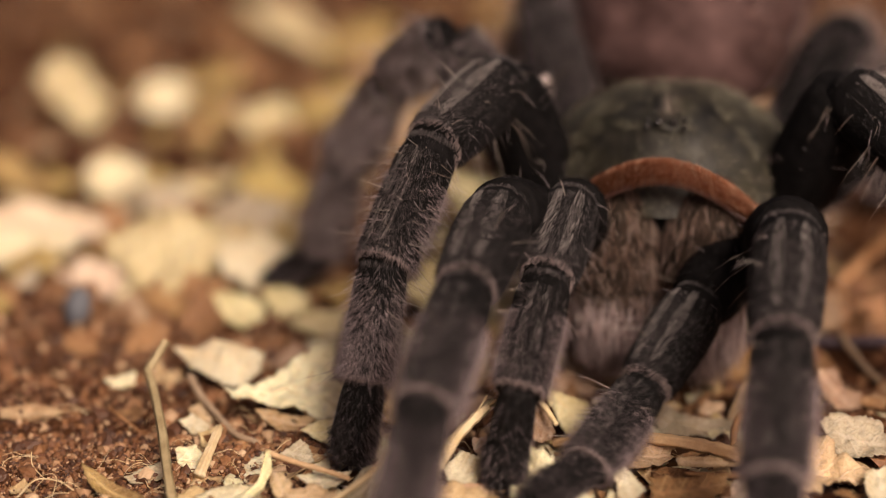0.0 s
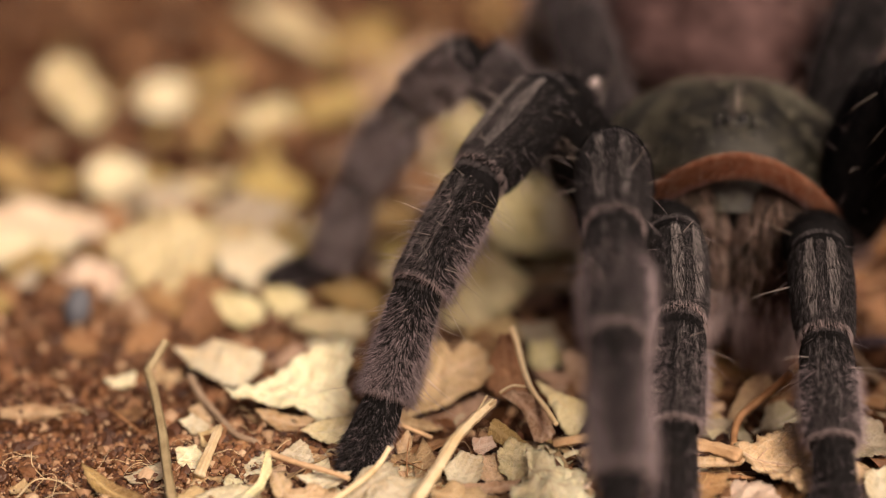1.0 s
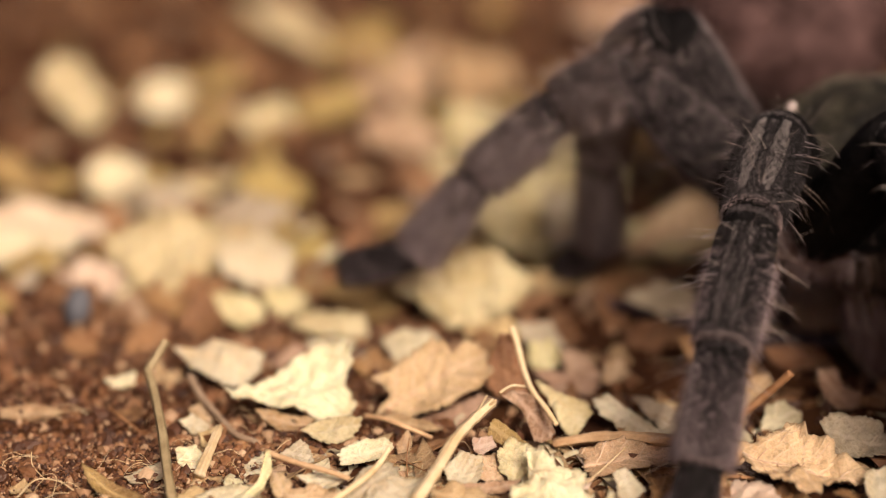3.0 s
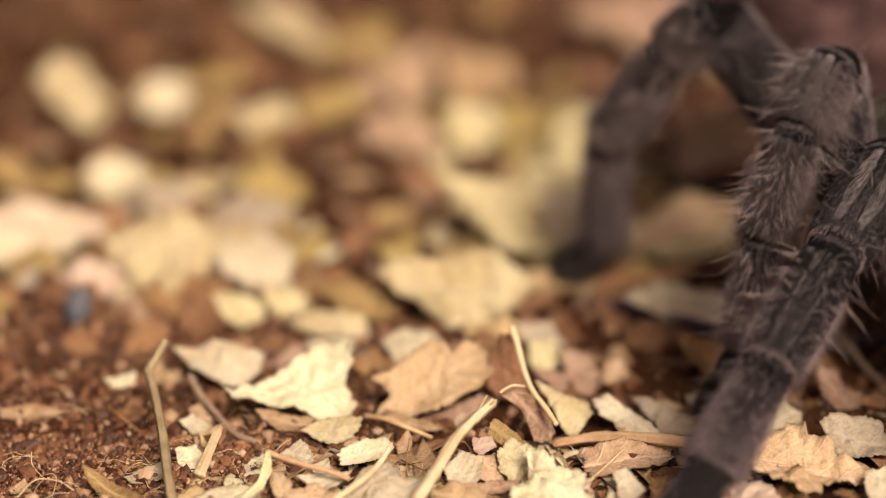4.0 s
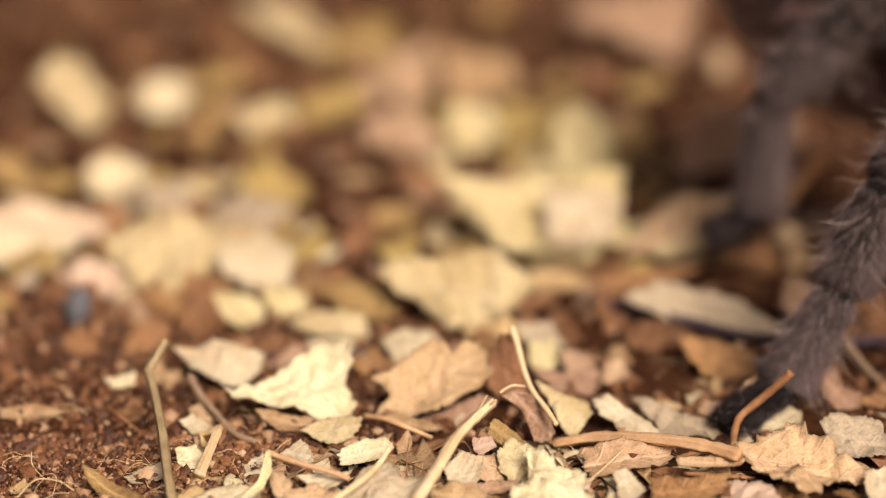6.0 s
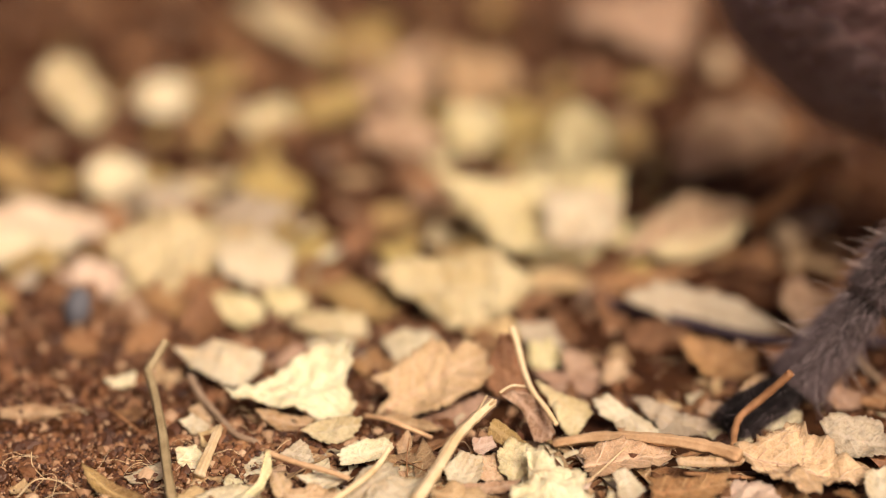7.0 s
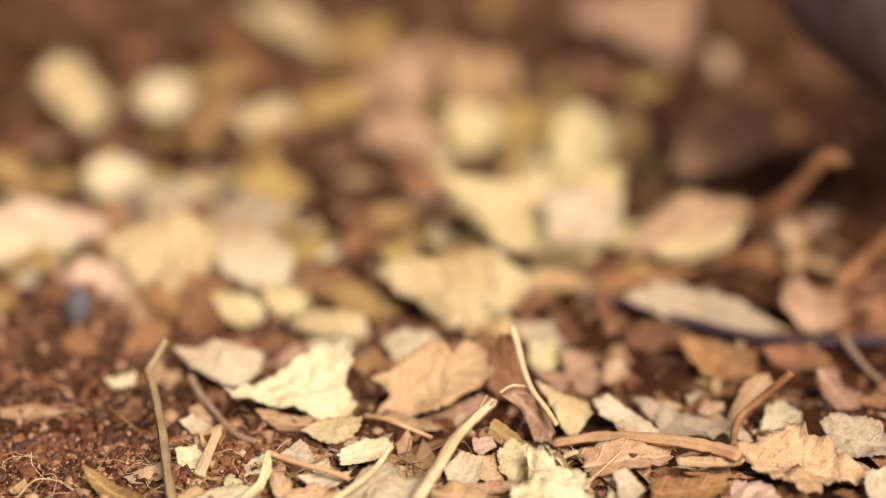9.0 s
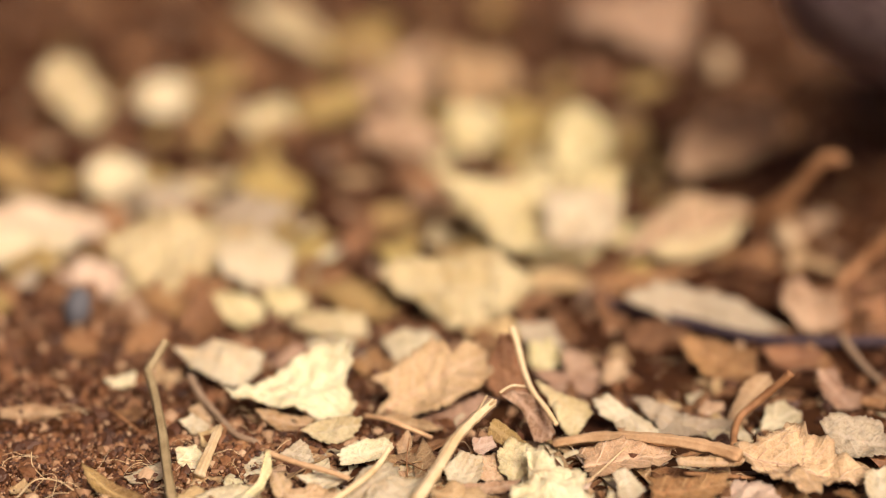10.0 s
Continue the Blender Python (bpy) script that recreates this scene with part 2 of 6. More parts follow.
# ---- ground ----
def ground_sheet():
    xs = [i * 0.0012 - 0.135 for i in range(226)]
    ys = [0.13 + i * 0.0012 for i in range(260)]
    out = [0.02 * 1.6 ** i for i in range(16)]
    xs = [xs[0] - d for d in reversed(out)] + xs + [xs[-1] + d for d in out]
    ys = [ys[0] - d for d in reversed(out)] + ys + [ys[-1] + d for d in out]
    verts = [(x, y, ground_z(x, y)) for y in ys for x in xs]
    n = len(xs)
    faces = [(j * n + i, j * n + i + 1, (j + 1) * n + i + 1, (j + 1) * n + i) for j in range(len(ys) - 1) for i in range(n - 1)]
    ob = new("ground", mesh_of("ground", verts, faces, soil_material()))
    tagged(ob, "reddish brown crumbly bare soil", "soil", kind="structure")


ground_sheet()

PHI = (1 + 5 ** 0.5) / 2
ICO = np.array([(-1, PHI, 0), (1, PHI, 0), (-1, -PHI, 0), (1, -PHI, 0), (0, -1, PHI), (0, 1, PHI), (0, -1, -PHI), (0, 1, -PHI),
                (PHI, 0, -1), (PHI, 0, 1), (-PHI, 0, -1), (-PHI, 0, 1)], float) / (1 + PHI * PHI) ** 0.5
ICO_FACES = np.array([int(c, 16) for c in "0b5051017 07a0ab 159 5b4 ba2 a76 718 394 342 326 368 389 495 24b 62a 867 981".replace(" ", "")]).reshape(-1, 3)


def crumbs():
    """Loose grains of soil, strewn over the bare patches."""
    rng = np.random.default_rng(5)
    verts, faces, n = [], [], 0
    for k in range(48000):
        if k < 27000:
            x, y, size = rng.uniform(-0.050, -0.012), rng.uniform(0.163, 0.192), 0.000095
        elif k < 39000:
            x, y, size = rng.uniform(-0.062, 0.005), rng.uniform(0.184, 0.228), 0.00015
        else:
            x, y, size = rng.uniform(-0.09, 0.09), rng.uniform(0.165, 0.40), 0.00028
        r = rng.lognormal(math.log(size), 0.6)
        r = min(r, 0.0010)
        v = ICO * (1 + rng.uniform(-0.42, 0.42, (12, 1))) * r * rng.uniform(0.75, 1.2, 3)
        v = v + np.array((x, y, ground_z(x, y) + r * 0.45))
        verts.append(v)
        faces.append(ICO_FACES + n)
        n += 12
    ob = new("soil_crumbs", mesh_of("soil_crumbs", np.concatenate(verts), np.concatenate(faces), crumb_material(), False))
    tagged(ob, "loose reddish brown grains of soil", "soil", kind="stuff")


crumbs()


# ---- leaves ----
def tube(points, radii, sides=10, ridges=0.0, rng=None, cap=True):
    """A lofted tube through points; ridges: depth of its lengthwise furrows."""
    verts, faces = [], []
    pts = [Vector(p) for p in points]
    up = Vector((0.13, 0.31, 0.94))
    n = len(pts)
    for i, p in enumerate(pts):
        d = (pts[min(i + 1, n - 1)] - pts[max(i - 1, 0)]).normalized()
        side = d.cross(up).normalized()
        top = side.cross(d).normalized()
        for k in range(sides):
            a = 2 * math.pi * k / sides
            r = radii[i] * (1 + ridges * math.cos(5 * a)) * (1 + (rng.uniform(-0.05, 0.05) if rng else 0))
            verts.append(p + side * (r * math.cos(a)) + top * (r * math.sin(a)))
    for i in range(n - 1):
        for k in range(sides):
            j = (k + 1) % sides
            faces.append((i * sides + k, i * sides + j, (i + 1) * sides + j, (i + 1) * sides + k))
    if cap:
        faces.append(tuple(reversed(range(sides))))
        faces.append(tuple((n - 1) * sides + k for k in range(sides)))
    return verts, faces


def wobble(rng, count):
    vals = [rng.uniform(-1, 1) for _ in range(count)]

    def at(a):
        q = (a / (2 * math.pi) % 1) * count
        i = int(q)
        w = q - i
        return vals[i % count] * (1 - w) + vals[(i + 1) % count] * w
    return at


def ray_to_edge(corners, length, width, th):
    """How far the outline of a torn piece, given by its corners in shares of its size, lies from its middle."""
    c, s = math.cos(th), math.sin(th)
    best = 0.0
    for (x0, y0), (x1, y1) in zip(corners, corners[1:] + corners[:1]):
        x0, x1, y0, y1 = x0 * length, x1 * length, y0 * width, y1 * width
        p, q = x0 * s - y0 * c, x1 * s - y1 * c
        if p * q <= 0 and p != q:
            k = p / (p - q)
            best = max(best, (x0 + (x1 - x0) * k) * c + (y0 + (y1 - y0) * k) * s)
    return max(best, 0.08 * min(length, width))


def leaf_mesh(tone, length, width, seed, cuts, curl, fine=True, corners=()):
    """A dry leaf or a torn piece of one: pointed oval with a toothed margin, broken along a few lines, arched and creased, with thickness.
    Returns the blade and, for the larger ones, its raised midrib and side veins."""
    rng = random.Random(seed)
    segs, rings = (144, 11) if fine else (46, 6)
    a, b, pw = length / 2, width / 2, rng.uniform(1.1, 1.5)
    lines = []
    for _ in range(cuts):
        th = rng.uniform(0, 2 * math.pi)
        r0 = 1 / ((abs(math.cos(th)) / a) ** pw + (abs(math.sin(th)) / b) ** pw) ** (1 / pw)
        lines.append((th, r0 * rng.uniform(0.45, 0.82)))
    w1, w2, w3 = wobble(rng, 8), wobble(rng, 21), wobble(rng, 71)
    teeth = rng.choice((13, 17, 22))
    edge = []
    for i in range(segs):
        th = 2 * math.pi * i / segs
        r = 1 / ((abs(math.cos(th)) / a) ** pw + (abs(math.sin(th)) / b) ** pw) ** (1 / pw)
        saw = (th / (2 * math.pi) * teeth + 0.3 * w1(th)) % 1.0
        r *= 1 - 0.11 * saw * (0.6 + 0.4 * w2(th))
        torn = False
        if corners:
            r, torn = ray_to_edge(corners, length, width, th), True
        for ph, c in lines:
            k = math.cos(th - ph)
            if k > 0.05 and c / k < r:
                r, torn = c / k, True
        r *= (1.0 if corners else 1.10) + (0.01 if corners else 0.10) * w1(th) + (0.04 if corners else 0.09 if torn else 0.06) * w2(th) + (0.07 if corners else 0.10 if torn else 0.045) * w3(th)
        edge.append((r * math.cos(th), r * math.sin(th)))
    bend = 1.4 * curl / max(length, 1e-6) * rng.choice((1, 1, -0.5))
    cross = curl * rng.uniform(0.3, 1.1) / max(width, 1e-6)
    twist = rng.uniform(-0.7, 0.7) * curl
    fold = rng.uniform(0.02, 0.25)
    seed_v = Vector((rng.uniform(0, 50), rng.uniform(0, 50), 0))
    thick = 0.00011
    small = min(length, width)
    rim_curl = (0.03 + 0.09 * rng.random()) * min(1.0, 0.5 + curl) * small

    def lift(x, y):
        v = Vector((x, y, 0))
        z = 0.5 * bend * x * x + 0.5 * cross * y * y + twist * x * y / max(length, width) + fold * abs(y)
        i = (math.atan2(y, x) / (2 * math.pi) % 1) * segs
        share = min(1.0, math.hypot(x, y) / math.hypot(*edge[int(i) % segs]))
        z += rim_curl * share ** 3 * w1(2 * math.pi * i / segs + 2.0)
        z += 0.11 * small * noise.noise(v * 240 + seed_v) + 0.12 * small * abs(noise.noise(v * 520 + seed_v)) + 0.02 * small * noise.noise(v * 1900 + seed_v)
        return z

    top = [(0.0, 0.0, lift(0, 0))]
    for j in range(1, rings + 1):
        s = j / rings
        for ex, ey in edge:
            top.append((ex * s, ey * s, lift(ex * s, ey * s)))
    n = len(top)
    verts = top + [(x, y, z - thick) for x, y, z in top]
    faces = []
    for i in range(segs):
        k = (i + 1) % segs
        faces.append((0, 1 + i, 1 + k))
        faces.append((n, n + 1 + k, n + 1 + i))
        for j in range(rings - 1):
            p, q = 1 + j * segs, 1 + (j + 1) * segs
            faces.append((p + i, q + i, q + k, p + k))
            faces.append((n + p + k, n + q + k, n + q + i, n + p + i))
        p = 1 + (rings - 1) * segs
        faces.append((p + i, n + p + i, n + p + k, p + k))
    blade = mesh_of("leaf", verts, faces, LEAF[tone])
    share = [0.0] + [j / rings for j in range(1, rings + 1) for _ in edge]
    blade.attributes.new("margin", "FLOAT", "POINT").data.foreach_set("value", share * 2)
    if not fine:
        return blade

    def inside(x, y):
        i = int((math.atan2(y, x) / (2 * math.pi) % 1) * segs) % segs
        return math.hypot(x, y) < 0.97 * math.hypot(*edge[i])

    def run(x, y, dx, dy, r):
        line = []
        while inside(x, y) and len(line) < 40:
            line.append((x, y, lift(x, y) - r * 0.35))
            x, y = x + dx * 0.0004, y + dy * 0.0004
        return line

    vv, vf = [], []

    def add(line, r):
        if len(line) > 3:
            tv, tf = tube(line, [r * (1 - 0.6 * i / len(line)) for i in range(len(line))], 5)
            vf.extend(tuple(i + len(vv) for i in f) for f in tf)
            vv.extend(tv)

    thick_rib = min(0.00020, 0.012 * length + 0.00004)
    back = run(0, 0, -1, 0, thick_rib)
    rib = list(reversed(back))[:-1] + run(0, 0, 1, 0, thick_rib)
    add(rib, thick_rib)
    for k, (x, y, z) in enumerate(rib[3:-4:5]):
        for sgn in (-1, 1):
            add(run(x, sgn * 0.0001, 0.62, sgn * 0.78, 0.00009), 0.00009)
    return blade, (mesh_of("midrib", vv, vf, LEAF_RIB[tone]) if vv else None)


def settle(ob, x, y, rot, tilt, roll, lift, size=1.0):
    """Lay a leaf down at x, y: turned in its own plane, then tipped; its lowest point touches the soil."""
    turn = pose(0, 0, 0, tilt, 0, 0) @ pose(0, 0, 0, 0, roll, 0) @ pose(0, 0, 0, 0, 0, rot) @ Matrix.Diagonal((size, size, size, 1))
    low = min((turn @ v.co).z for v in ob.data.vertices)
    ob.matrix_world = Matrix.Translation((x, y, ground_z(x, y) - low - 0.0003 + lift)) @ turn


def fallen_leaf(tone, x, y, length, width, rot, tilt, roll, seed, cuts, curl, lift, label, corners=()):
    blade, veins = leaf_mesh(tone, length, width, seed, cuts, curl, True, list(corners))
    ob = new("fallen_leaf", blade)
    settle(ob, x, y, rot, tilt, roll, lift)
    if veins and length > 0.0085:
        part("midrib", veins, ob, "raised midrib with fine side veins")
    return tagged(ob, label, "leaf", "leaf litter")

fallen_leaf("cream", -0.0235, 0.2046, 0.0130, 0.0059, -27, 28, 0, 1, 0, 0.25, 0.001, "cream three-cornered dry leaf scrap", [(-0.19, -0.37), (0.02, -0.45), (0.17, -0.49), (0.25, -0.31), (0.3, -0.1), (0.32, 0.17), (0.26, 0.5), (0.02, 0.46), (-0.16, 0.32), (-0.31, 0.08), (-0.5, -0.04)])
fallen_leaf("cream", -0.0141, 0.1967, 0.0171, 0.0103, 14, 26, 0, 2, 0, 0.3, 0.001, "cream large dry leaf piece lying on soil", [(-0.46, -0.01), (-0.33, -0.11), (-0.18, -0.26), (-0.08, -0.32), (0.01, -0.41), (0.14, -0.5), (0.25, -0.4), (0.28, -0.23), (0.23, -0.09), (0.29, 0.12), (0.34, 0.32), (0.22, 0.44), (0.12, 0.46), (0.04, 0.38), (-0.08, 0.27), (-0.26, 0.18), (-0.41, 0.14), (-0.5, 0.08)])
fallen_leaf("peach", -0.0161, 0.1930, 0.0071, 0.0036, -15, 20, 0, 3, 0, 0.3, 0.0005, "peach-coloured torn edge of a dry leaf", [(-0.26, -0.16), (0.01, -0.5), (0.21, -0.32), (0.34, 0.05), (0.42, 0.33), (-0.08, 0.29), (-0.5, 0.21)])
fallen_leaf("butter", -0.0108, 0.1891, 0.0068, 0.0039, 13, 26, 0, 4, 0, 0.2, 0.001, "pale yellow small leaf scrap beside a large one", [(-0.3, -0.24), (-0.04, -0.5), (0.2, -0.41), (0.41, -0.03), (0.43, 0.27), (0.1, 0.4), (-0.24, 0.35), (-0.5, 0.14)])
fallen_leaf("cream", -0.0341, 0.2037, 0.0039, 0.0029, 1, 20, 0, 5, 0, 0.2, 0.0005, "cream small scrap on bare soil", [(-0.24, -0.37), (0.15, -0.5), (0.44, -0.06), (0.31, 0.45), (-0.29, 0.34), (-0.5, 0.05)])
fallen_leaf("tan", -0.0290, 0.2057, 0.0027, 0.0025, -58, 22, 0, 6, 0, 0.2, 0.0003, "tan small scrap behind a broken stem", [(0.31, -0.35), (0.49, 0.09), (-0.15, 0.5), (-0.5, -0.28)])
fallen_leaf("peach", -0.0246, 0.1958, 0.0039, 0.0023, -43, 24, 0, 7, 0, 0.4, 0.0005, "peach-coloured curled scrap beside a thin root", [(0.09, -0.46), (0.5, -0.23), (0.29, 0.43), (-0.29, 0.5), (-0.46, -0.37)])
fallen_leaf("cream", -0.0251, 0.1924, 0.0038, 0.0021, -41, 24, 0, 8, 0, 0.3, 0.0005, "cream small scrap on bare soil", [(0.16, -0.5), (0.5, -0.11), (0.31, 0.45), (-0.37, 0.43), (-0.44, -0.36)])
fallen_leaf("tan", -0.0232, 0.1888, 0.0032, 0.0025, 77, 24, 0, 9, 0, 0.4, 0.0005, "tan small scrap beside a short straw", [(-0.38, 0.23), (-0.41, -0.28), (0.13, -0.46), (0.5, 0.02), (0.05, 0.5)])
fallen_leaf("cream", -0.0248, 0.1850, 0.0045, 0.0028, -68, 24, 0, 10, 0, 0.3, 0.0005, "cream flat torn scrap at a stem's foot", [(0.11, -0.46), (0.5, -0.01), (0.08, 0.5), (-0.34, 0.36), (-0.36, -0.39)])
fallen_leaf("grey", -0.0285, 0.1825, 0.0046, 0.0029, 25, 14, 0, 11, 0, 0.2, 0.0003, "grey-cream flat scrap on bare soil", [(-0.46, -0.24), (0.11, -0.5), (0.45, -0.2), (0.42, 0.37), (-0.07, 0.44), (-0.5, 0.18)])
fallen_leaf("yellow", -0.0311, 0.1780, 0.0088, 0.0024, -33, 23, 0, 12, 0, 1.0, 0.0005, "ochre curled leaf strip on bare soil", [(-0.3, -0.36), (-0.15, -0.5), (0.08, -0.3), (0.33, -0.39), (0.47, 0.21), (0.19, 0.44), (-0.11, 0.36), (-0.37, 0.26), (-0.5, 0.15)])
fallen_leaf("cream", -0.0200, 0.1761, 0.0072, 0.0044, 14, 15, 0, 13, 0, 0.4, 0.0012, "cream broad torn leaf piece among shreds", [(-0.31, -0.34), (0.08, -0.5), (0.36, -0.15), (0.5, 0.17), (0.28, 0.31), (-0.16, 0.43), (-0.44, 0.25)])
fallen_leaf("tan", -0.0228, 0.1764, 0.0057, 0.0031, -21, 14, 0, 14, 0, 0.3, 0.0005, "tan torn leaf piece at a stem's foot", [(-0.18, -0.5), (0.5, -0.15), (0.42, 0.23), (-0.19, 0.47), (-0.48, 0.04)])
fallen_leaf("butter", -0.0174, 0.1771, 0.0061, 0.0019, 63, 40, 0, 15, 0, 0.6, 0.0012, "pale yellow narrow arched leaf strip", [(0.25, 0.1), (-0.07, 0.11), (-0.49, 0.5), (-0.42, 0.06), (-0.07, -0.4), (0.25, -0.31), (0.5, 0.2), (0.45, 0.43)])
fallen_leaf("peach", -0.0154, 0.1769, 0.0045, 0.0023, -69, 23, 0, 16, 0, 0.4, 0.0012, "peach-coloured small torn scrap on the litter", [(-0.09, -0.36), (0.31, -0.41), (0.4, 0.08), (0.11, 0.5), (-0.24, 0.3), (-0.5, -0.16)])
fallen_leaf("grey", -0.0141, 0.1841, 0.0039, 0.0029, -15, 34, 0, 17, 0, 0.6, 0.001, "grey-cream upturned dry leaf scrap", [(0.13, -0.38), (0.48, -0.21), (0.18, 0.41), (-0.08, 0.5), (-0.38, 0.02), (-0.5, -0.25)])
fallen_leaf("cream", -0.0112, 0.1783, 0.0054, 0.0036, -1, 15, 0, 18, 0, 0.5, 0.0012, "cream curled leaf scrap under a stalk", [(-0.22, -0.24), (0.06, -0.5), (0.29, -0.18), (0.45, 0.21), (-0.08, 0.39), (-0.5, 0.06)])
fallen_leaf("salmon", -0.0125, 0.1754, 0.0057, 0.0034, -10, 14, 0, 19, 0, 0.4, 0.001, "salmon-coloured shredded leaf piece on soil", [(-0.35, -0.43), (0.44, -0.3), (0.5, 0.1), (0.04, 0.5), (-0.49, 0.19)])
fallen_leaf("cream", -0.0074, 0.1831, 0.0057, 0.0030, 18, 28, 0, 20, 0, 0.3, 0.0012, "cream torn leaf scrap in full light", [(-0.49, -0.27), (-0.16, -0.43), (0.25, -0.5), (0.49, -0.13), (0.46, 0.29), (0.09, 0.5), (-0.28, 0.4), (-0.5, 0.16)])
fallen_leaf("grey", -0.0068, 0.1768, 0.0076, 0.0034, 48, 19, 0, 21, 0, 0.3, 0.0012, "grey-cream dry leaf piece with fine veins", [(-0.5, 0.04), (-0.28, -0.5), (0.02, -0.38), (0.25, -0.44), (0.41, -0.24), (0.45, 0.24), (0.16, 0.49), (-0.28, 0.36)])
fallen_leaf("cream", -0.0045, 0.1757, 0.0063, 0.0041, 15, 15, 0, 22, 0, 0.3, 0.0012, "cream torn leaf piece in full light", [(-0.5, -0.19), (0.25, -0.5), (0.45, 0.2), (0.08, 0.47), (-0.34, 0.28)])
fallen_leaf("tan", -0.0038, 0.1868, 0.0032, 0.0016, 71, 50, 0, 23, 0, 0.5, 0.0008, "tan pointed upright scrap", [(-0.39, 0.15), (-0.26, -0.48), (0.22, -0.34), (0.5, 0.11), (-0.09, 0.5)])
fallen_leaf("peach", -0.0006, 0.1978, 0.0149, 0.0079, 33, 36, 0, 24, 0, 0.7, 0.001, "peach-coloured lobed dry leaf with ragged edge", [(-0.35, 0.24), (-0.36, 0.09), (-0.5, 0.05), (-0.33, -0.23), (-0.23, -0.41), (-0.13, -0.46), (-0.02, -0.45), (0.19, -0.47), (0.32, -0.4), (0.4, -0.17), (0.4, 0.04), (0.41, 0.22), (0.35, 0.33), (0.28, 0.27), (0.2, 0.24), (0.2, 0.43), (0.13, 0.5), (0.03, 0.48), (-0.1, 0.45), (-0.26, 0.39), (-0.39, 0.44)])
# the lobed leaf's shadowed curled underside, as a piece in a darker tone
fallen_leaf("pink", 0.0019, 0.1958, 0.0092, 0.0037, 28, 18, 0, 25, 0, 0.4, 0.0008, "pinkish tan leaf piece in the shade of another", [(-0.37, -0.19), (-0.2, -0.38), (0.14, -0.5), (0.48, -0.04), (0.32, 0.38), (-0.18, 0.4), (-0.5, 0.22)])
fallen_leaf("tan", -0.0032, 0.1928, 0.0076, 0.0019, -21, 18, 0, 26, 0, 0.3, 0.0006, "tan flat leaf piece on brown soil", [(-0.18, -0.45), (0.15, -0.5), (0.5, 0.02), (0.22, 0.4), (-0.27, 0.48), (-0.45, -0.05)])
fallen_leaf("orange", 0.0066, 0.1992, 0.0078, 0.0044, -85, 74, 0, 27, 0, 0.5, 0.002, "orange-brown dry leaf scrap standing on edge", [(0.35, -0.28), (0.39, -0.02), (0.4, 0.44), (0.23, 0.44), (-0.07, 0.34), (-0.38, 0.3), (-0.49, 0.21), (-0.5, -0.06), (-0.4, -0.13), (-0.25, -0.28), (-0.04, -0.5), (0.21, -0.45)])
fallen_leaf("pink", 0.0090, 0.1900, 0.0071, 0.0035, -48, 60, 0, 28, 0, 1.0, 0.0015, "pinkish tan curled leaf scrap, half rolled up", [(-0.31, -0.16), (-0.14, -0.15), (0.07, -0.32), (0.28, -0.5), (0.4, -0.23), (0.39, 0.11), (0.25, 0.32), (-0.05, 0.39), (-0.28, 0.32), (-0.47, 0.02), (-0.5, -0.36)])
fallen_leaf("butter", 0.0126, 0.1934, 0.0094, 0.0048, -56, 30, 0, 29, 0, 0.3, 0.0012, "pale yellow leaf scrap in full light", [(-0.23, -0.2), (0.05, -0.34), (0.23, -0.38), (0.33, -0.22), (0.27, 0.03), (0.2, 0.36), (0.06, 0.5), (-0.16, 0.18), (-0.34, 0.06), (-0.5, -0.14)])
fallen_leaf("pink", 0.0132, 0.2044, 0.0086, 0.0039, -21, 22, 0, 30, 0, 0.3, 0.0005, "pinkish tan soft-edged leaf piece", [(-0.1, -0.5), (0.37, -0.18), (0.38, 0.35), (-0.08, 0.34), (-0.5, 0.18)])
fallen_leaf("cream", 0.0184, 0.1922, 0.0078, 0.0034, -39, 26, 0, 31, 0, 0.3, 0.0012, "cream wavy-edged leaf scrap in full light", [(-0.29, -0.38), (-0.09, -0.29), (0.02, -0.5), (0.2, -0.5), (0.38, -0.23), (0.5, 0.19), (0.3, 0.37), (0.07, 0.39), (-0.17, 0.39), (-0.39, 0.37), (-0.5, -0.06)])
fallen_leaf("grey", 0.0244, 0.1936, 0.0117, 0.0055, -23, 16, 0, 32, 0, 0.3, 0.0005, "grey-cream flat dry leaf piece in shade", [(-0.27, -0.14), (-0.12, -0.5), (0.25, -0.24), (0.45, 0.08), (0.37, 0.38), (0.04, 0.17), (-0.19, 0.33), (-0.5, 0.31)])
fallen_leaf("salmon", 0.0175, 0.1822, 0.0106, 0.0047, 11, 14, 0, 33, 0, 0.3, 0.0012, "salmon-coloured dry leaf piece under a leaf stalk", [(-0.39, -0.05), (-0.35, -0.47), (-0.09, -0.48), (0.19, -0.49), (0.39, -0.2), (0.5, 0.2), (0.03, 0.5), (-0.37, 0.46)])
fallen_leaf("peach", 0.0256, 0.1799, 0.0070, 0.0014, 0, 24, 0, 34, 0, 0.3, 0.0022, "peach-coloured narrow leaf strip", [(-0.42, -0.42), (-0.15, -0.42), (0.41, -0.43), (0.5, 0.29), (-0.13, 0.5), (-0.47, 0.3)])
fallen_leaf("salmon", 0.0343, 0.1800, 0.0148, 0.0101, -19, 19, 0, 35, 0, 0.4, 0.0012, "salmon-coloured dry leaf with raised pale veins", [(-0.36, -0.09), (-0.26, -0.24), (-0.17, -0.35), (-0.05, -0.41), (0.06, -0.5), (0.17, -0.43), (0.17, -0.3), (0.27, -0.14), (0.4, 0.02), (0.5, 0.15), (0.33, 0.27), (0.19, 0.25), (0.14, 0.32), (-0.02, 0.34), (-0.05, 0.43), (-0.15, 0.44), (-0.23, 0.32), (-0.35, 0.14), (-0.46, 0.05)])
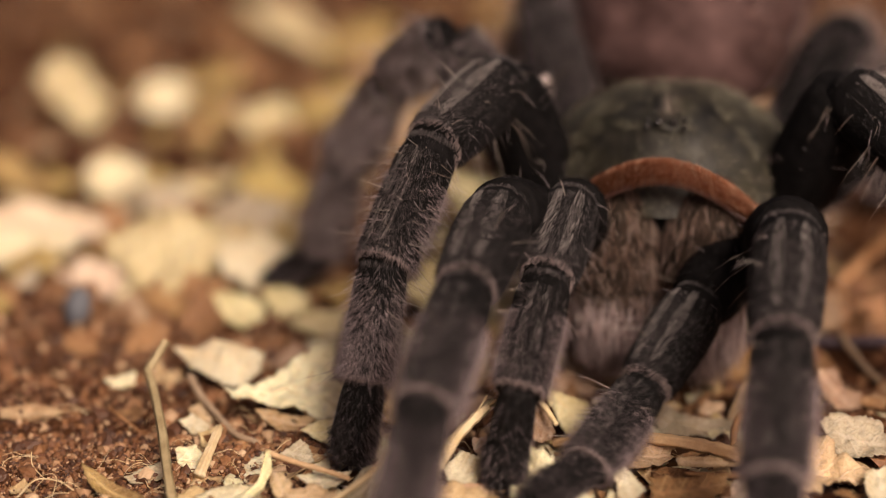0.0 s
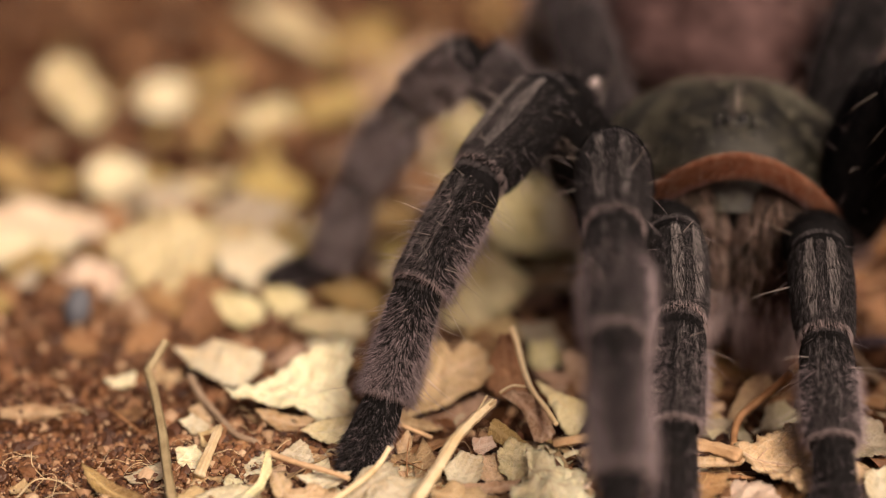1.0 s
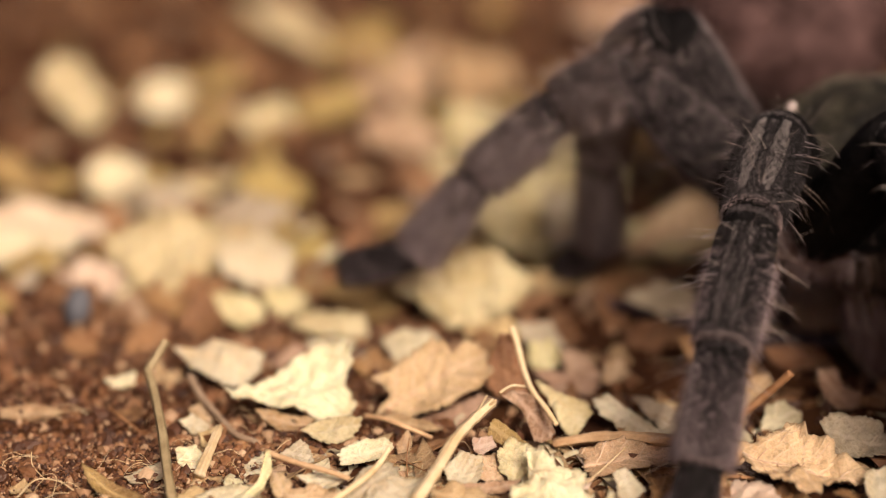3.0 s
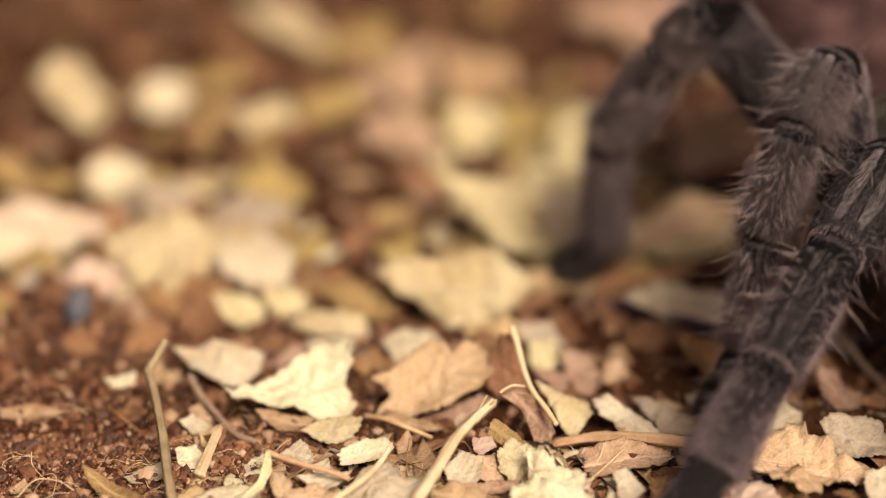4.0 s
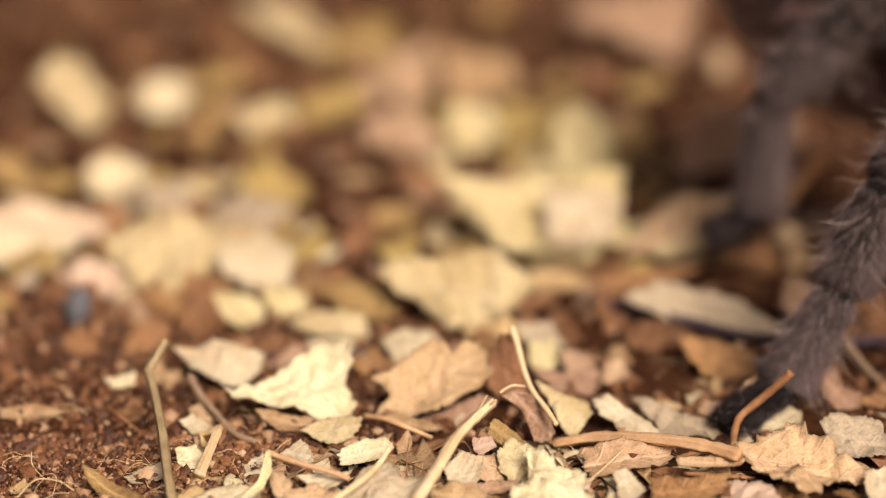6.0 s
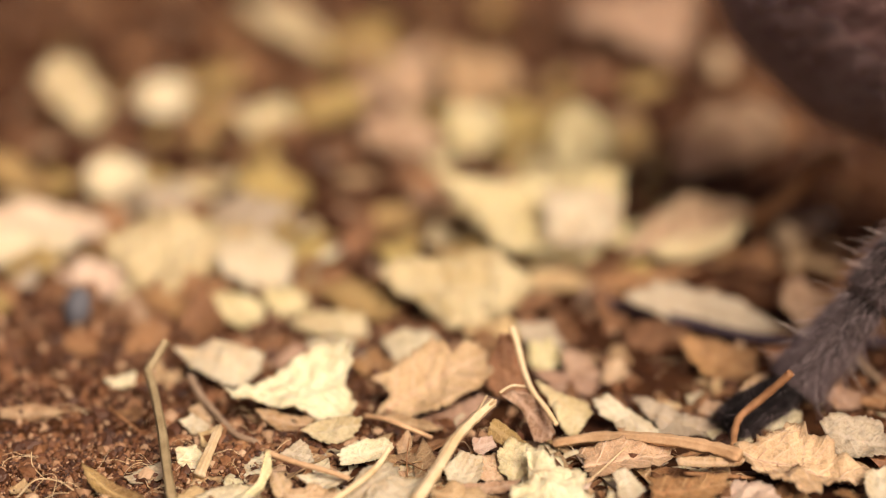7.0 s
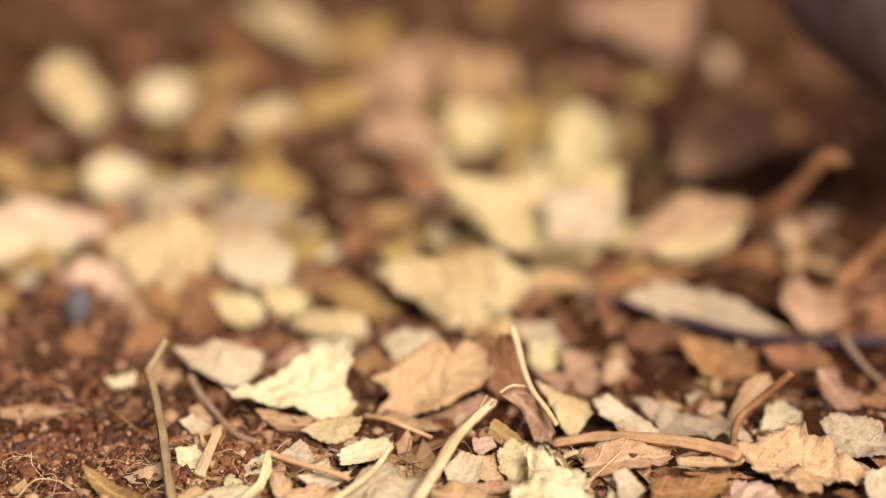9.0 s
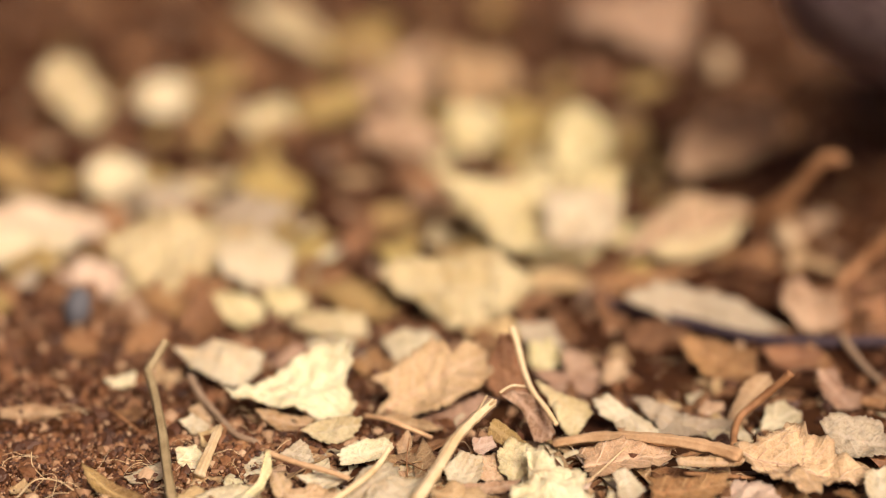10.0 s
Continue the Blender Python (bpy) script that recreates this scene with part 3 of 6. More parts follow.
fallen_leaf("grey", 0.0407, 0.1869, 0.0077, 0.0059, -17, 34, 0, 36, 0, 0.9, 0.0015, "grey-cream crumpled torn leaf piece", [(-0.35, -0.17), (-0.23, -0.38), (-0.11, -0.5), (0.17, -0.39), (0.45, -0.27), (0.39, 0.18), (0.22, 0.42), (-0.02, 0.44), (-0.3, 0.37), (-0.5, 0.11)])
fallen_leaf("cream", 0.0410, 0.1764, 0.0055, 0.0028, 82, 19, 0, 37, 0, 0.4, 0.0012, "cream jagged leaf scrap", [(-0.09, 0.48), (-0.41, 0.21), (-0.41, -0.44), (0.5, -0.34), (0.25, 0.5)])
fallen_leaf("orange", 0.0229, 0.1759, 0.0093, 0.0045, 13, 14, 0, 38, 0, 0.3, 0.0012, "orange-brown leaf piece on the litter", [(-0.43, -0.29), (0.13, -0.5), (0.41, -0.09), (0.5, 0.27), (-0.03, 0.41), (-0.35, 0.41)])
fallen_leaf("cream", 0.0173, 0.1762, 0.0044, 0.0031, -78, 21, 0, 39, 0, 0.3, 0.0012, "cream jagged leaf scrap", [(-0.12, -0.31), (0.35, -0.47), (0.42, 0.02), (0.23, 0.5), (-0.23, 0.31), (-0.5, 0.12), (-0.41, -0.32)])
fallen_leaf("blush", 0.0286, 0.1752, 0.0062, 0.0046, -13, 15, 0, 40, 0, 0.4, 0.0012, "pale pinkish torn leaf piece on the litter", [(-0.36, -0.49), (0.48, -0.23), (0.5, 0.06), (0.11, 0.41), (-0.26, 0.5), (-0.39, 0.03)])
fallen_leaf("yellow", 0.0061, 0.1847, 0.0057, 0.0022, -36, 46, 0, 41, 0, 1.0, 0.003, "ochre small curled leaf scrap", [(-0.24, -0.5), (0.07, -0.44), (0.33, -0.13), (0.5, 0.13), (0.1, 0.39), (-0.29, 0.44), (-0.35, 0.07)])
fallen_leaf("cream", 0.0021, 0.1799, 0.0045, 0.0038, 64, 21, 0, 42, 0, 0.3, 0.0012, "cream torn leaf piece with a ragged edge", [(-0.43, 0.21), (-0.48, -0.14), (-0.23, -0.5), (0.22, -0.41), (0.5, -0.19), (0.41, 0.35), (0.15, 0.44), (-0.25, 0.47)])
fallen_leaf("blush", 0.0039, 0.1828, 0.0024, 0.0026, 15, 30, 0, 43, 0, 0.4, 0.003, "pale pinkish torn leaf scrap beside a straw", [(-0.46, -0.03), (-0.24, -0.5), (0.06, -0.29), (0.5, -0.22), (0.43, 0.29), (-0.34, 0.39)])
fallen_leaf("salmon", 0.0044, 0.1811, 0.0054, 0.0027, -74, 17, 0, 44, 0, 0.4, 0.0012, "salmon-coloured torn leaf scrap under paler ones", [(0.28, -0.49), (0.5, 0.24), (0.13, 0.38), (-0.34, 0.5), (-0.43, -0.33)])
fallen_leaf("butter", 0.0070, 0.1814, 0.0053, 0.0039, 83, 25, 0, 45, 0, 0.3, 0.0012, "pale yellow torn leaf piece in full light", [(-0.26, 0.37), (-0.45, 0.12), (-0.5, -0.12), (-0.26, -0.4), (0.24, -0.48), (0.38, -0.18), (0.49, 0.19), (0.15, 0.5)])
fallen_leaf("cream", 0.0098, 0.1759, 0.0099, 0.0093, -58, 21, 0, 46, 0, 0.4, 0.0012, "cream large torn leaf piece in full light", [(-0.2, -0.1), (-0.18, -0.32), (0.04, -0.5), (0.34, -0.04), (0.39, 0.26), (0.25, 0.24), (0.12, 0.38), (0.01, 0.36), (-0.14, 0.22), (-0.29, 0.26), (-0.4, 0.23), (-0.5, 0.11)])
fallen_leaf("salmon", 0.0042, 0.1767, 0.0069, 0.0019, 7, 14, 0, 47, 0, 0.4, 0.0012, "salmon-coloured shredded leaf piece in full light", [(-0.34, -0.42), (0.31, -0.45), (0.5, 0.24), (0.0, 0.5), (-0.49, 0.24)])
fallen_leaf("tan", 0.0016, 0.1746, 0.0069, 0.0032, -3, 14, 0, 48, 0, 0.4, 0.0012, "tan shredded leaf piece", [(-0.33, -0.38), (0.5, -0.27), (0.26, 0.3), (-0.13, 0.5), (-0.42, 0.01)])
fallen_leaf("grey", 0.0344, 0.1936, 0.0058, 0.0039, 31, 24, 0, 49, 0, 0.3, 0.0006, "grey-cream leaf scrap behind a bent stalk", [(-0.5, -0.06), (-0.12, -0.44), (0.24, -0.42), (0.43, -0.08), (0.26, 0.4), (-0.09, 0.5)])
fallen_leaf("tan", 0.0317, 0.1964, 0.0078, 0.0026, 54, 34, 0, 50, 0, 0.6, 0.0006, "tan curled dull leaf scrap", [(-0.45, -0.37), (0.07, -0.42), (0.41, -0.39), (0.5, 0.02), (0.37, 0.35), (-0.02, 0.5), (-0.49, 0.22)])
fallen_leaf("pink", 0.0277, 0.1967, 0.0035, 0.0026, 29, 36, 0, 51, 0, 0.4, 0.0005, "pinkish tan small upturned scrap", [(-0.48, -0.22), (0.23, -0.47), (0.5, 0.1), (0.06, 0.5), (-0.43, 0.18)])
fallen_leaf("pink", 0.0411, 0.1990, 0.0061, 0.0034, -52, 40, 0, 52, 0, 0.6, 0.0006, "pinkish tan upturned leaf scrap", [(-0.1, -0.47), (0.25, -0.47), (0.48, 0.15), (0.27, 0.5), (-0.01, 0.27), (-0.36, 0.45), (-0.5, -0.06)])
fallen_leaf("orange", 0.0298, 0.2084, 0.0106, 0.0062, -33, 26, 0, 53, 0, 0.4, 0.0006, "orange-brown leaf piece below a dark twig", [(-0.27, -0.31), (-0.01, -0.5), (0.29, -0.32), (0.47, -0.03), (0.28, 0.41), (-0.0, 0.43), (-0.35, 0.29), (-0.5, -0.01)])
fallen_leaf("orange", 0.0382, 0.2094, 0.0072, 0.0039, -7, 22, 0, 54, 0, 0.4, 0.0005, "orange-brown leaf piece below a dark twig", [(-0.2, -0.5), (0.37, -0.35), (0.42, 0.28), (-0.03, 0.5), (-0.5, 0.15)])
fallen_leaf("pink", 0.0148, 0.2073, 0.0064, 0.0031, -53, 24, 0, 55, 0, 0.4, 0.0005, "pinkish tan leaf scrap on brown soil", [(-0.1, -0.5), (0.39, -0.34), (0.44, 0.28), (0.14, 0.43), (-0.33, 0.41), (-0.5, -0.07)])
fallen_leaf("butter", 0.0111, 0.2102, 0.0053, 0.0040, -72, 24, 0, 56, 0, 0.3, 0.0005, "pale yellow soft-edged leaf piece", [(0.15, -0.5), (0.41, -0.23), (0.38, 0.46), (-0.35, 0.36), (-0.5, -0.24)])
fallen_leaf("grey", -0.0033, 0.2117, 0.0075, 0.0054, 19, 30, 0, 57, 0, 0.4, 0.0008, "grey-cream pale leaf scrap", [(-0.36, 0.01), (-0.33, -0.46), (-0.01, -0.46), (0.5, -0.22), (0.34, 0.27), (0.03, 0.5), (-0.42, 0.35)])
fallen_leaf("pink", -0.0162, 0.2100, 0.0061, 0.0042, 42, 24, 0, 58, 0, 0.4, 0.0005, "pinkish tan leaf scrap in shade", [(-0.41, -0.21), (0.04, -0.5), (0.5, -0.05), (0.21, 0.42), (-0.39, 0.33)])
fallen_leaf("orange", -0.0075, 0.2078, 0.0046, 0.0043, -41, 20, 0, 59, 0, 0.4, 0.0003, "orange-brown leaf scrap on brown soil", [(0.04, -0.5), (0.5, -0.21), (0.5, 0.33), (-0.41, 0.46), (-0.49, -0.3)])
fallen_leaf("tan", -0.0424, 0.1956, 0.0066, 0.0028, 2, 16, 0, 60, 0, 0.2, 0.0003, "tan leaf strip on brown soil", [(-0.45, -0.34), (0.42, -0.37), (0.5, 0.13), (0.03, 0.5), (-0.48, 0.17)])
fallen_leaf("tan", -0.0406, 0.1803, 0.0022, 0.0023, 17, 14, 0, 61, 0, 0.3, 0.0003, "tan small scrap on bare soil", [(-0.4, -0.34), (0.48, -0.37), (0.29, 0.5), (-0.5, 0.2)])
fallen_leaf("brown", -0.0323, 0.1962, 0.0025, 0.0024, -54, 18, 0, 62, 0, 0.3, 0.0003, "brown small scrap on bare soil", [(0.39, -0.43), (0.5, 0.33), (-0.37, 0.5), (-0.46, -0.41)])
fallen_leaf("butter", -0.0126, 0.2196, 0.0104, 0.0041, -12, 24, 0, 63, 0, 0.3, 0.0006, "pale yellow leaf piece among the litter", [(-0.13, -0.5), (0.25, -0.5), (0.43, -0.05), (0.3, 0.48), (-0.22, 0.48), (-0.5, -0.09)])
fallen_leaf("cream", -0.0114, 0.2131, 0.0082, 0.0034, -11, 24, 0, 64, 0, 0.3, 0.0006, "cream leaf piece among the litter", [(-0.12, -0.48), (0.36, -0.32), (0.39, 0.27), (-0.06, 0.5), (-0.5, 0.03)])
fallen_leaf("yellow", -0.0096, 0.2258, 0.0113, 0.0060, -28, 24, 0, 65, 0, 0.4, 0.0005, "ochre dry leaf scrap", [(-0.11, -0.45), (0.22, -0.46), (0.45, -0.03), (0.21, 0.5), (-0.24, 0.4), (-0.5, -0.11)])
fallen_leaf("butter", 0.0021, 0.2235, 0.0198, 0.0130, -10, 28, 0, 66, 0, 0.4, 0.001, "pale yellow broad dry leaf", [(-0.34, -0.16), (-0.16, -0.31), (0.0, -0.5), (0.16, -0.43), (0.31, -0.21), (0.42, 0.03), (0.35, 0.3), (0.13, 0.45), (-0.09, 0.29), (-0.41, 0.25), (-0.5, 0.04)])
fallen_leaf("yellow", -0.0054, 0.2393, 0.0060, 0.0063, -62, 28, 0, 67, 0, 0.4, 0.0008, "ochre leaf scrap on a broader leaf", [(0.39, -0.38), (0.49, 0.23), (-0.27, 0.5), (-0.5, -0.35)])
fallen_leaf("grey", 0.0108, 0.2164, 0.0073, 0.0048, -34, 26, 0, 68, 0, 0.3, 0.0006, "grey-cream soft-edged leaf scrap", [(0.1, -0.5), (0.45, 0.06), (-0.0, 0.5), (-0.5, -0.05)])
fallen_leaf("butter", 0.0130, 0.2468, 0.0315, 0.0195, -22, 30, 0, 69, 0, 0.4, 0.001, "pale yellow broad curved dry leaf", [(-0.38, -0.14), (-0.22, -0.27), (-0.04, -0.36), (0.09, -0.38), (0.19, -0.29), (0.31, -0.13), (0.34, -0.0), (0.21, 0.5), (-0.08, 0.26), (-0.19, 0.13), (-0.37, 0.07), (-0.5, 0.06)])
fallen_leaf("cream", 0.0172, 0.2432, 0.0140, 0.0112, 35, 34, 0, 70, 0, 0.2, 0.0035, "cream leaf piece lying on a broader leaf", [(-0.34, 0.14), (-0.4, -0.19), (-0.18, -0.4), (0.18, -0.39), (0.5, 0.1), (-0.15, 0.5)])
fallen_leaf("pink", 0.0309, 0.2462, 0.0177, 0.0076, 24, 26, 0, 71, 0, 0.6, 0.001, "pinkish tan leaf with a raised stalk", [(-0.36, -0.37), (-0.11, -0.47), (0.21, -0.45), (0.48, -0.15), (0.49, 0.11), (0.16, 0.5), (-0.22, 0.45), (-0.5, 0.1)])
fallen_leaf("butter", 0.0313, 0.2425, 0.0135, 0.0035, 17, 40, 0, 72, 0, 0.3, 0.0012, "pale yellow upturned rim of a dry leaf", [(-0.38, -0.18), (-0.1, -0.5), (0.28, -0.42), (0.5, 0.34), (0.2, 0.3), (-0.13, 0.44), (-0.41, 0.42)])
fallen_leaf("salmon", 0.0390, 0.2749, 0.0184, 0.0110, 29, 44, 0, 73, 0, 0.5, 0.002, "salmon-coloured dry leaf with a torn edge", [(-0.42, -0.26), (-0.07, -0.4), (0.28, -0.44), (0.48, -0.05), (0.34, 0.29), (0.01, 0.5), (-0.31, 0.31), (-0.5, 0.01)])
fallen_leaf("butter", 0.0192, 0.2795, 0.0138, 0.0096, 78, 32, 0, 74, 0, 0.3, 0.0008, "pale yellow leaf piece in full light", [(-0.43, 0.21), (-0.44, -0.22), (-0.08, -0.5), (0.31, -0.36), (0.5, 0.09), (0.27, 0.42), (-0.22, 0.43)])
fallen_leaf("yellow", 0.0271, 0.2898, 0.0097, 0.0065, 80, 26, 0, 75, 0, 0.3, 0.0005, "ochre leaf scrap on the ground", [(-0.27, 0.33), (-0.5, -0.05), (-0.02, -0.5), (0.47, -0.12), (0.25, 0.44)])
fallen_leaf("butter", 0.0043, 0.2884, 0.0109, 0.0096, 79, 30, 0, 76, 0, 0.3, 0.0006, "pale yellow leaf piece in full light", [(-0.41, 0.33), (-0.5, -0.13), (-0.03, -0.5), (0.49, -0.19), (0.37, 0.42)])
fallen_leaf("pink", -0.0058, 0.2894, 0.0136, 0.0100, -19, 28, 0, 77, 0, 0.3, 0.0006, "pinkish tan leaf piece on the ground", [(-0.35, -0.31), (0.02, -0.38), (0.46, -0.29), (0.39, 0.21), (-0.09, 0.5), (-0.5, 0.01)])
fallen_leaf("yellow", 0.0120, 0.2888, 0.0153, 0.0104, -76, 26, 0, 78, 0, 0.3, 0.0005, "ochre leaf piece on the ground", [(-0.11, -0.39), (0.31, -0.37), (0.47, 0.16), (-0.16, 0.5), (-0.5, -0.16)])
fallen_leaf("tan", 0.0053, 0.3147, 0.0180, 0.0138, -63, 26, 0, 79, 0, 0.3, 0.0005, "tan leaf piece on the ground", [(0.14, -0.5), (0.34, -0.19), (0.35, 0.33), (-0.1, 0.48), (-0.5, -0.14)])
fallen_leaf("pink", -0.0048, 0.3184, 0.0175, 0.0089, 83, 28, 0, 80, 0, 0.3, 0.0005, "pinkish tan leaf scrap on the ground", [(-0.25, 0.38), (-0.47, -0.02), (-0.19, -0.49), (0.5, -0.22), (0.19, 0.5)])
fallen_leaf("yellow", -0.0120, 0.3443, 0.0134, 0.0101, -80, 24, 0, 81, 0, 0.3, 0.0003, "ochre leaf piece on brown soil", [(0.5, -0.28), (0.36, 0.41), (-0.46, 0.39), (-0.34, -0.5)])
fallen_leaf("butter", -0.0262, 0.3507, 0.0256, 0.0093, -41, 26, 0, 82, 0, 0.3, 0.0006, "pale yellow long leaf on the ground", [(-0.24, -0.33), (-0.0, -0.24), (0.33, -0.41), (0.48, -0.13), (0.18, 0.34), (-0.15, 0.5), (-0.5, -0.26)])
fallen_leaf("pink", 0.0331, 0.3431, 0.0261, 0.0176, -15, 30, 0, 83, 0, 0.3, 0.001, "pinkish tan broad dry leaf", [(-0.27, -0.3), (0.05, -0.4), (0.28, -0.48), (0.37, -0.03), (0.28, 0.5), (-0.31, 0.27), (-0.5, -0.06)])
fallen_leaf("butter", -0.0548, 0.3003, 0.0163, 0.0078, -56, 34, 0, 84, 0, 0.3, 0.001, "pale yellow leaf in full light", [(0.07, -0.41), (0.47, -0.34), (0.5, 0.01), (0.34, 0.46), (-0.0, 0.42), (-0.33, 0.47), (-0.49, 0.0), (-0.37, -0.5)])
fallen_leaf("cream", -0.0429, 0.3088, 0.0091, 0.0083, -77, 30, 0, 85, 0, 0.2, 0.0006, "cream small leaf scrap", [(0.39, -0.38), (0.49, 0.15), (0.1, 0.5), (-0.36, 0.38), (-0.5, -0.18), (-0.14, -0.47)])
fallen_leaf("yellow", -0.0348, 0.3008, 0.0090, 0.0080, -9, 22, 0, 86, 0, 0.3, 0.0003, "ochre leaf strip on the ground", [(-0.12, -0.5), (0.5, -0.07), (0.17, 0.43), (-0.5, 0.19)])
fallen_leaf("butter", -0.0261, 0.2978, 0.0107, 0.0091, -17, 24, 0, 87, 0, 0.3, 0.0005, "pale yellow leaf strip in full light", [(-0.26, -0.37), (0.28, -0.41), (0.45, 0.08), (0.07, 0.5), (-0.5, 0.11)])
fallen_leaf("yellow", -0.0167, 0.3070, 0.0115, 0.0078, 35, 22, 0, 88, 0, 0.3, 0.0003, "ochre leaf strip on the ground", [(-0.5, -0.12), (-0.13, -0.5), (0.46, -0.26), (0.49, 0.31), (-0.37, 0.44)])
fallen_leaf("blush", -0.0515, 0.2502, 0.0175, 0.0092, -2, 26, 0, 89, 0, 0.3, 0.0008, "pale pinkish dry leaf in full light", [(-0.41, -0.36), (0.17, -0.44), (0.47, -0.18), (0.5, 0.12), (0.23, 0.36), (-0.07, 0.5), (-0.46, 0.21)])
fallen_leaf("cream", -0.0518, 0.2423, 0.0154, 0.0070, 1, 24, 0, 90, 0, 0.3, 0.0008, "cream leaf piece on the litter", [(-0.3, -0.49), (0.19, -0.41), (0.5, 0.07), (0.24, 0.34), (-0.36, 0.5)])
fallen_leaf("yellow", -0.0498, 0.2394, 0.0070, 0.0051, 7, 22, 0, 91, 0, 0.3, 0.0003, "ochre leaf scrap on the ground", [(-0.28, -0.38), (0.27, -0.43), (0.48, 0.12), (0.04, 0.5), (-0.5, 0.14)])
fallen_leaf("cream", -0.0444, 0.2694, 0.0082, 0.0083, 31, 30, 0, 92, 0, 0.3, 0.0006, "cream leaf scrap in full light", [(-0.5, -0.11), (-0.18, -0.47), (0.38, -0.37), (0.49, 0.09), (0.18, 0.5), (-0.39, 0.34)])
fallen_leaf("grey", -0.0367, 0.2618, 0.0086, 0.0072, -30, 28, 0, 93, 0, 0.3, 0.0006, "grey-cream leaf scrap on the ground", [(-0.1, -0.5), (0.43, -0.23), (0.36, 0.29), (-0.11, 0.5), (-0.5, -0.0)])
fallen_leaf("butter", -0.0333, 0.2357, 0.0148, 0.0147, 13, 28, 0, 94, 0, 0.4, 0.001, "pale yellow broad leaf in full light", [(-0.46, -0.02), (-0.32, -0.22), (-0.09, -0.5), (0.11, -0.45), (0.39, -0.19), (0.5, 0.22), (0.18, 0.37), (-0.2, 0.39), (-0.49, 0.21)])
fallen_leaf("grey", -0.0244, 0.2531, 0.0135, 0.0083, -12, 28, 0, 95, 0, 0.3, 0.0006, "grey-cream leaf piece in full light", [(-0.45, -0.2), (-0.19, -0.5), (0.27, -0.46), (0.5, -0.09), (0.34, 0.44), (-0.19, 0.5), (-0.49, 0.16)])
fallen_leaf("cream", -0.0226, 0.2341, 0.0120, 0.0083, -37, 28, 0, 96, 0, 0.3, 0.0006, "cream leaf piece on the litter", [(-0.4, -0.26), (-0.09, -0.5), (0.33, -0.44), (0.46, -0.0), (0.26, 0.48), (-0.08, 0.5), (-0.5, 0.18)])
fallen_leaf("butter", -0.0239, 0.2223, 0.0102, 0.0048, -30, 26, 0, 97, 0, 0.3, 0.001, "pale yellow leaf piece on the ground", [(-0.15, -0.43), (0.27, -0.5), (0.39, -0.06), (0.29, 0.5), (-0.25, 0.41), (-0.5, -0.1)])
fallen_leaf("blush", -0.0413, 0.2319, 0.0082, 0.0051, -20, 28, 0, 98, 0, 0.3, 0.0005, "pale pinkish leaf scrap beside a pebble", [(-0.03, -0.5), (0.42, -0.38), (0.46, 0.09), (0.23, 0.5), (-0.33, 0.46), (-0.5, -0.28)])
fallen_leaf("orange", -0.0314, 0.2261, 0.0110, 0.0039, -27, 20, 0, 99, 0, 0.3, 0.0003, "orange-brown leaf scrap under a broad leaf", [(-0.16, -0.5), (0.26, -0.36), (0.45, 0.42), (-0.12, 0.3), (-0.5, 0.28)])
fallen_leaf("pink", -0.0363, 0.2247, 0.0063, 0.0037, -73, 22, 0, 100, 0, 0.3, 0.0003, "pinkish tan leaf scrap beside a pebble", [(0.5, -0.31), (0.27, 0.5), (-0.44, 0.33), (-0.35, -0.48)])
fallen_leaf("yellow", -0.0228, 0.2669, 0.0120, 0.0077, -32, 26, 0, 101, 0, 0.4, 0.0005, "ochre leaf scrap on the ground", [(-0.15, -0.5), (0.24, -0.45), (0.5, 0.0), (0.25, 0.46), (-0.32, 0.44), (-0.48, -0.12)])
fallen_leaf("yellow", -0.0581, 0.2700, 0.0168, 0.0067, -39, 22, 0, 102, 0, 0.3, 0.0003, "ochre leaf scrap on the ground", [(-0.17, -0.5), (0.31, -0.24), (0.5, 0.19), (-0.11, 0.43), (-0.46, 0.14)])
fallen_leaf("yellow", -0.0065, 0.2543, 0.0102, 0.0059, 6, 24, 0, 103, 0, 0.4, 0.0005, "ochre leaf scrap on the ground", [(-0.37, -0.33), (0.01, -0.5), (0.5, -0.15), (0.2, 0.49), (-0.41, 0.34)])
fallen_leaf("orange", -0.0110, 0.2463, 0.0055, 0.0049, 64, 22, 0, 104, 0, 0.3, 0.0003, "orange-brown small scrap on brown soil", [(-0.5, -0.13), (0.15, -0.47), (0.47, 0.1), (-0.09, 0.5)])
fallen_leaf("tan", 0.0136, 0.2338, 0.0097, 0.0048, -5, 22, 0, 105, 0, 0.3, 0.0005, "tan leaf strip on the ground", [(-0.32, -0.37), (0.12, -0.5), (0.5, 0.07), (0.1, 0.46), (-0.41, 0.33)])
fallen_leaf("orange", 0.0235, 0.2333, 0.0157, 0.0044, 8, 22, 0, 106, 0, 0.3, 0.0004, "orange-brown leaf strip on the ground", [(-0.18, -0.48), (0.21, -0.32), (0.5, 0.09), (-0.11, 0.5), (-0.42, 0.01)])
fallen_leaf("grey", 0.0296, 0.2210, 0.0201, 0.0067, -15, 32, 0, 107, 0, 0.4, 0.001, "grey-cream dry leaf with a scalloped edge", [(-0.29, -0.34), (-0.15, -0.41), (-0.1, -0.13), (0.1, -0.29), (0.3, -0.4), (0.5, -0.2), (0.24, 0.26), (-0.01, 0.5), (-0.29, 0.28), (-0.47, -0.22)])
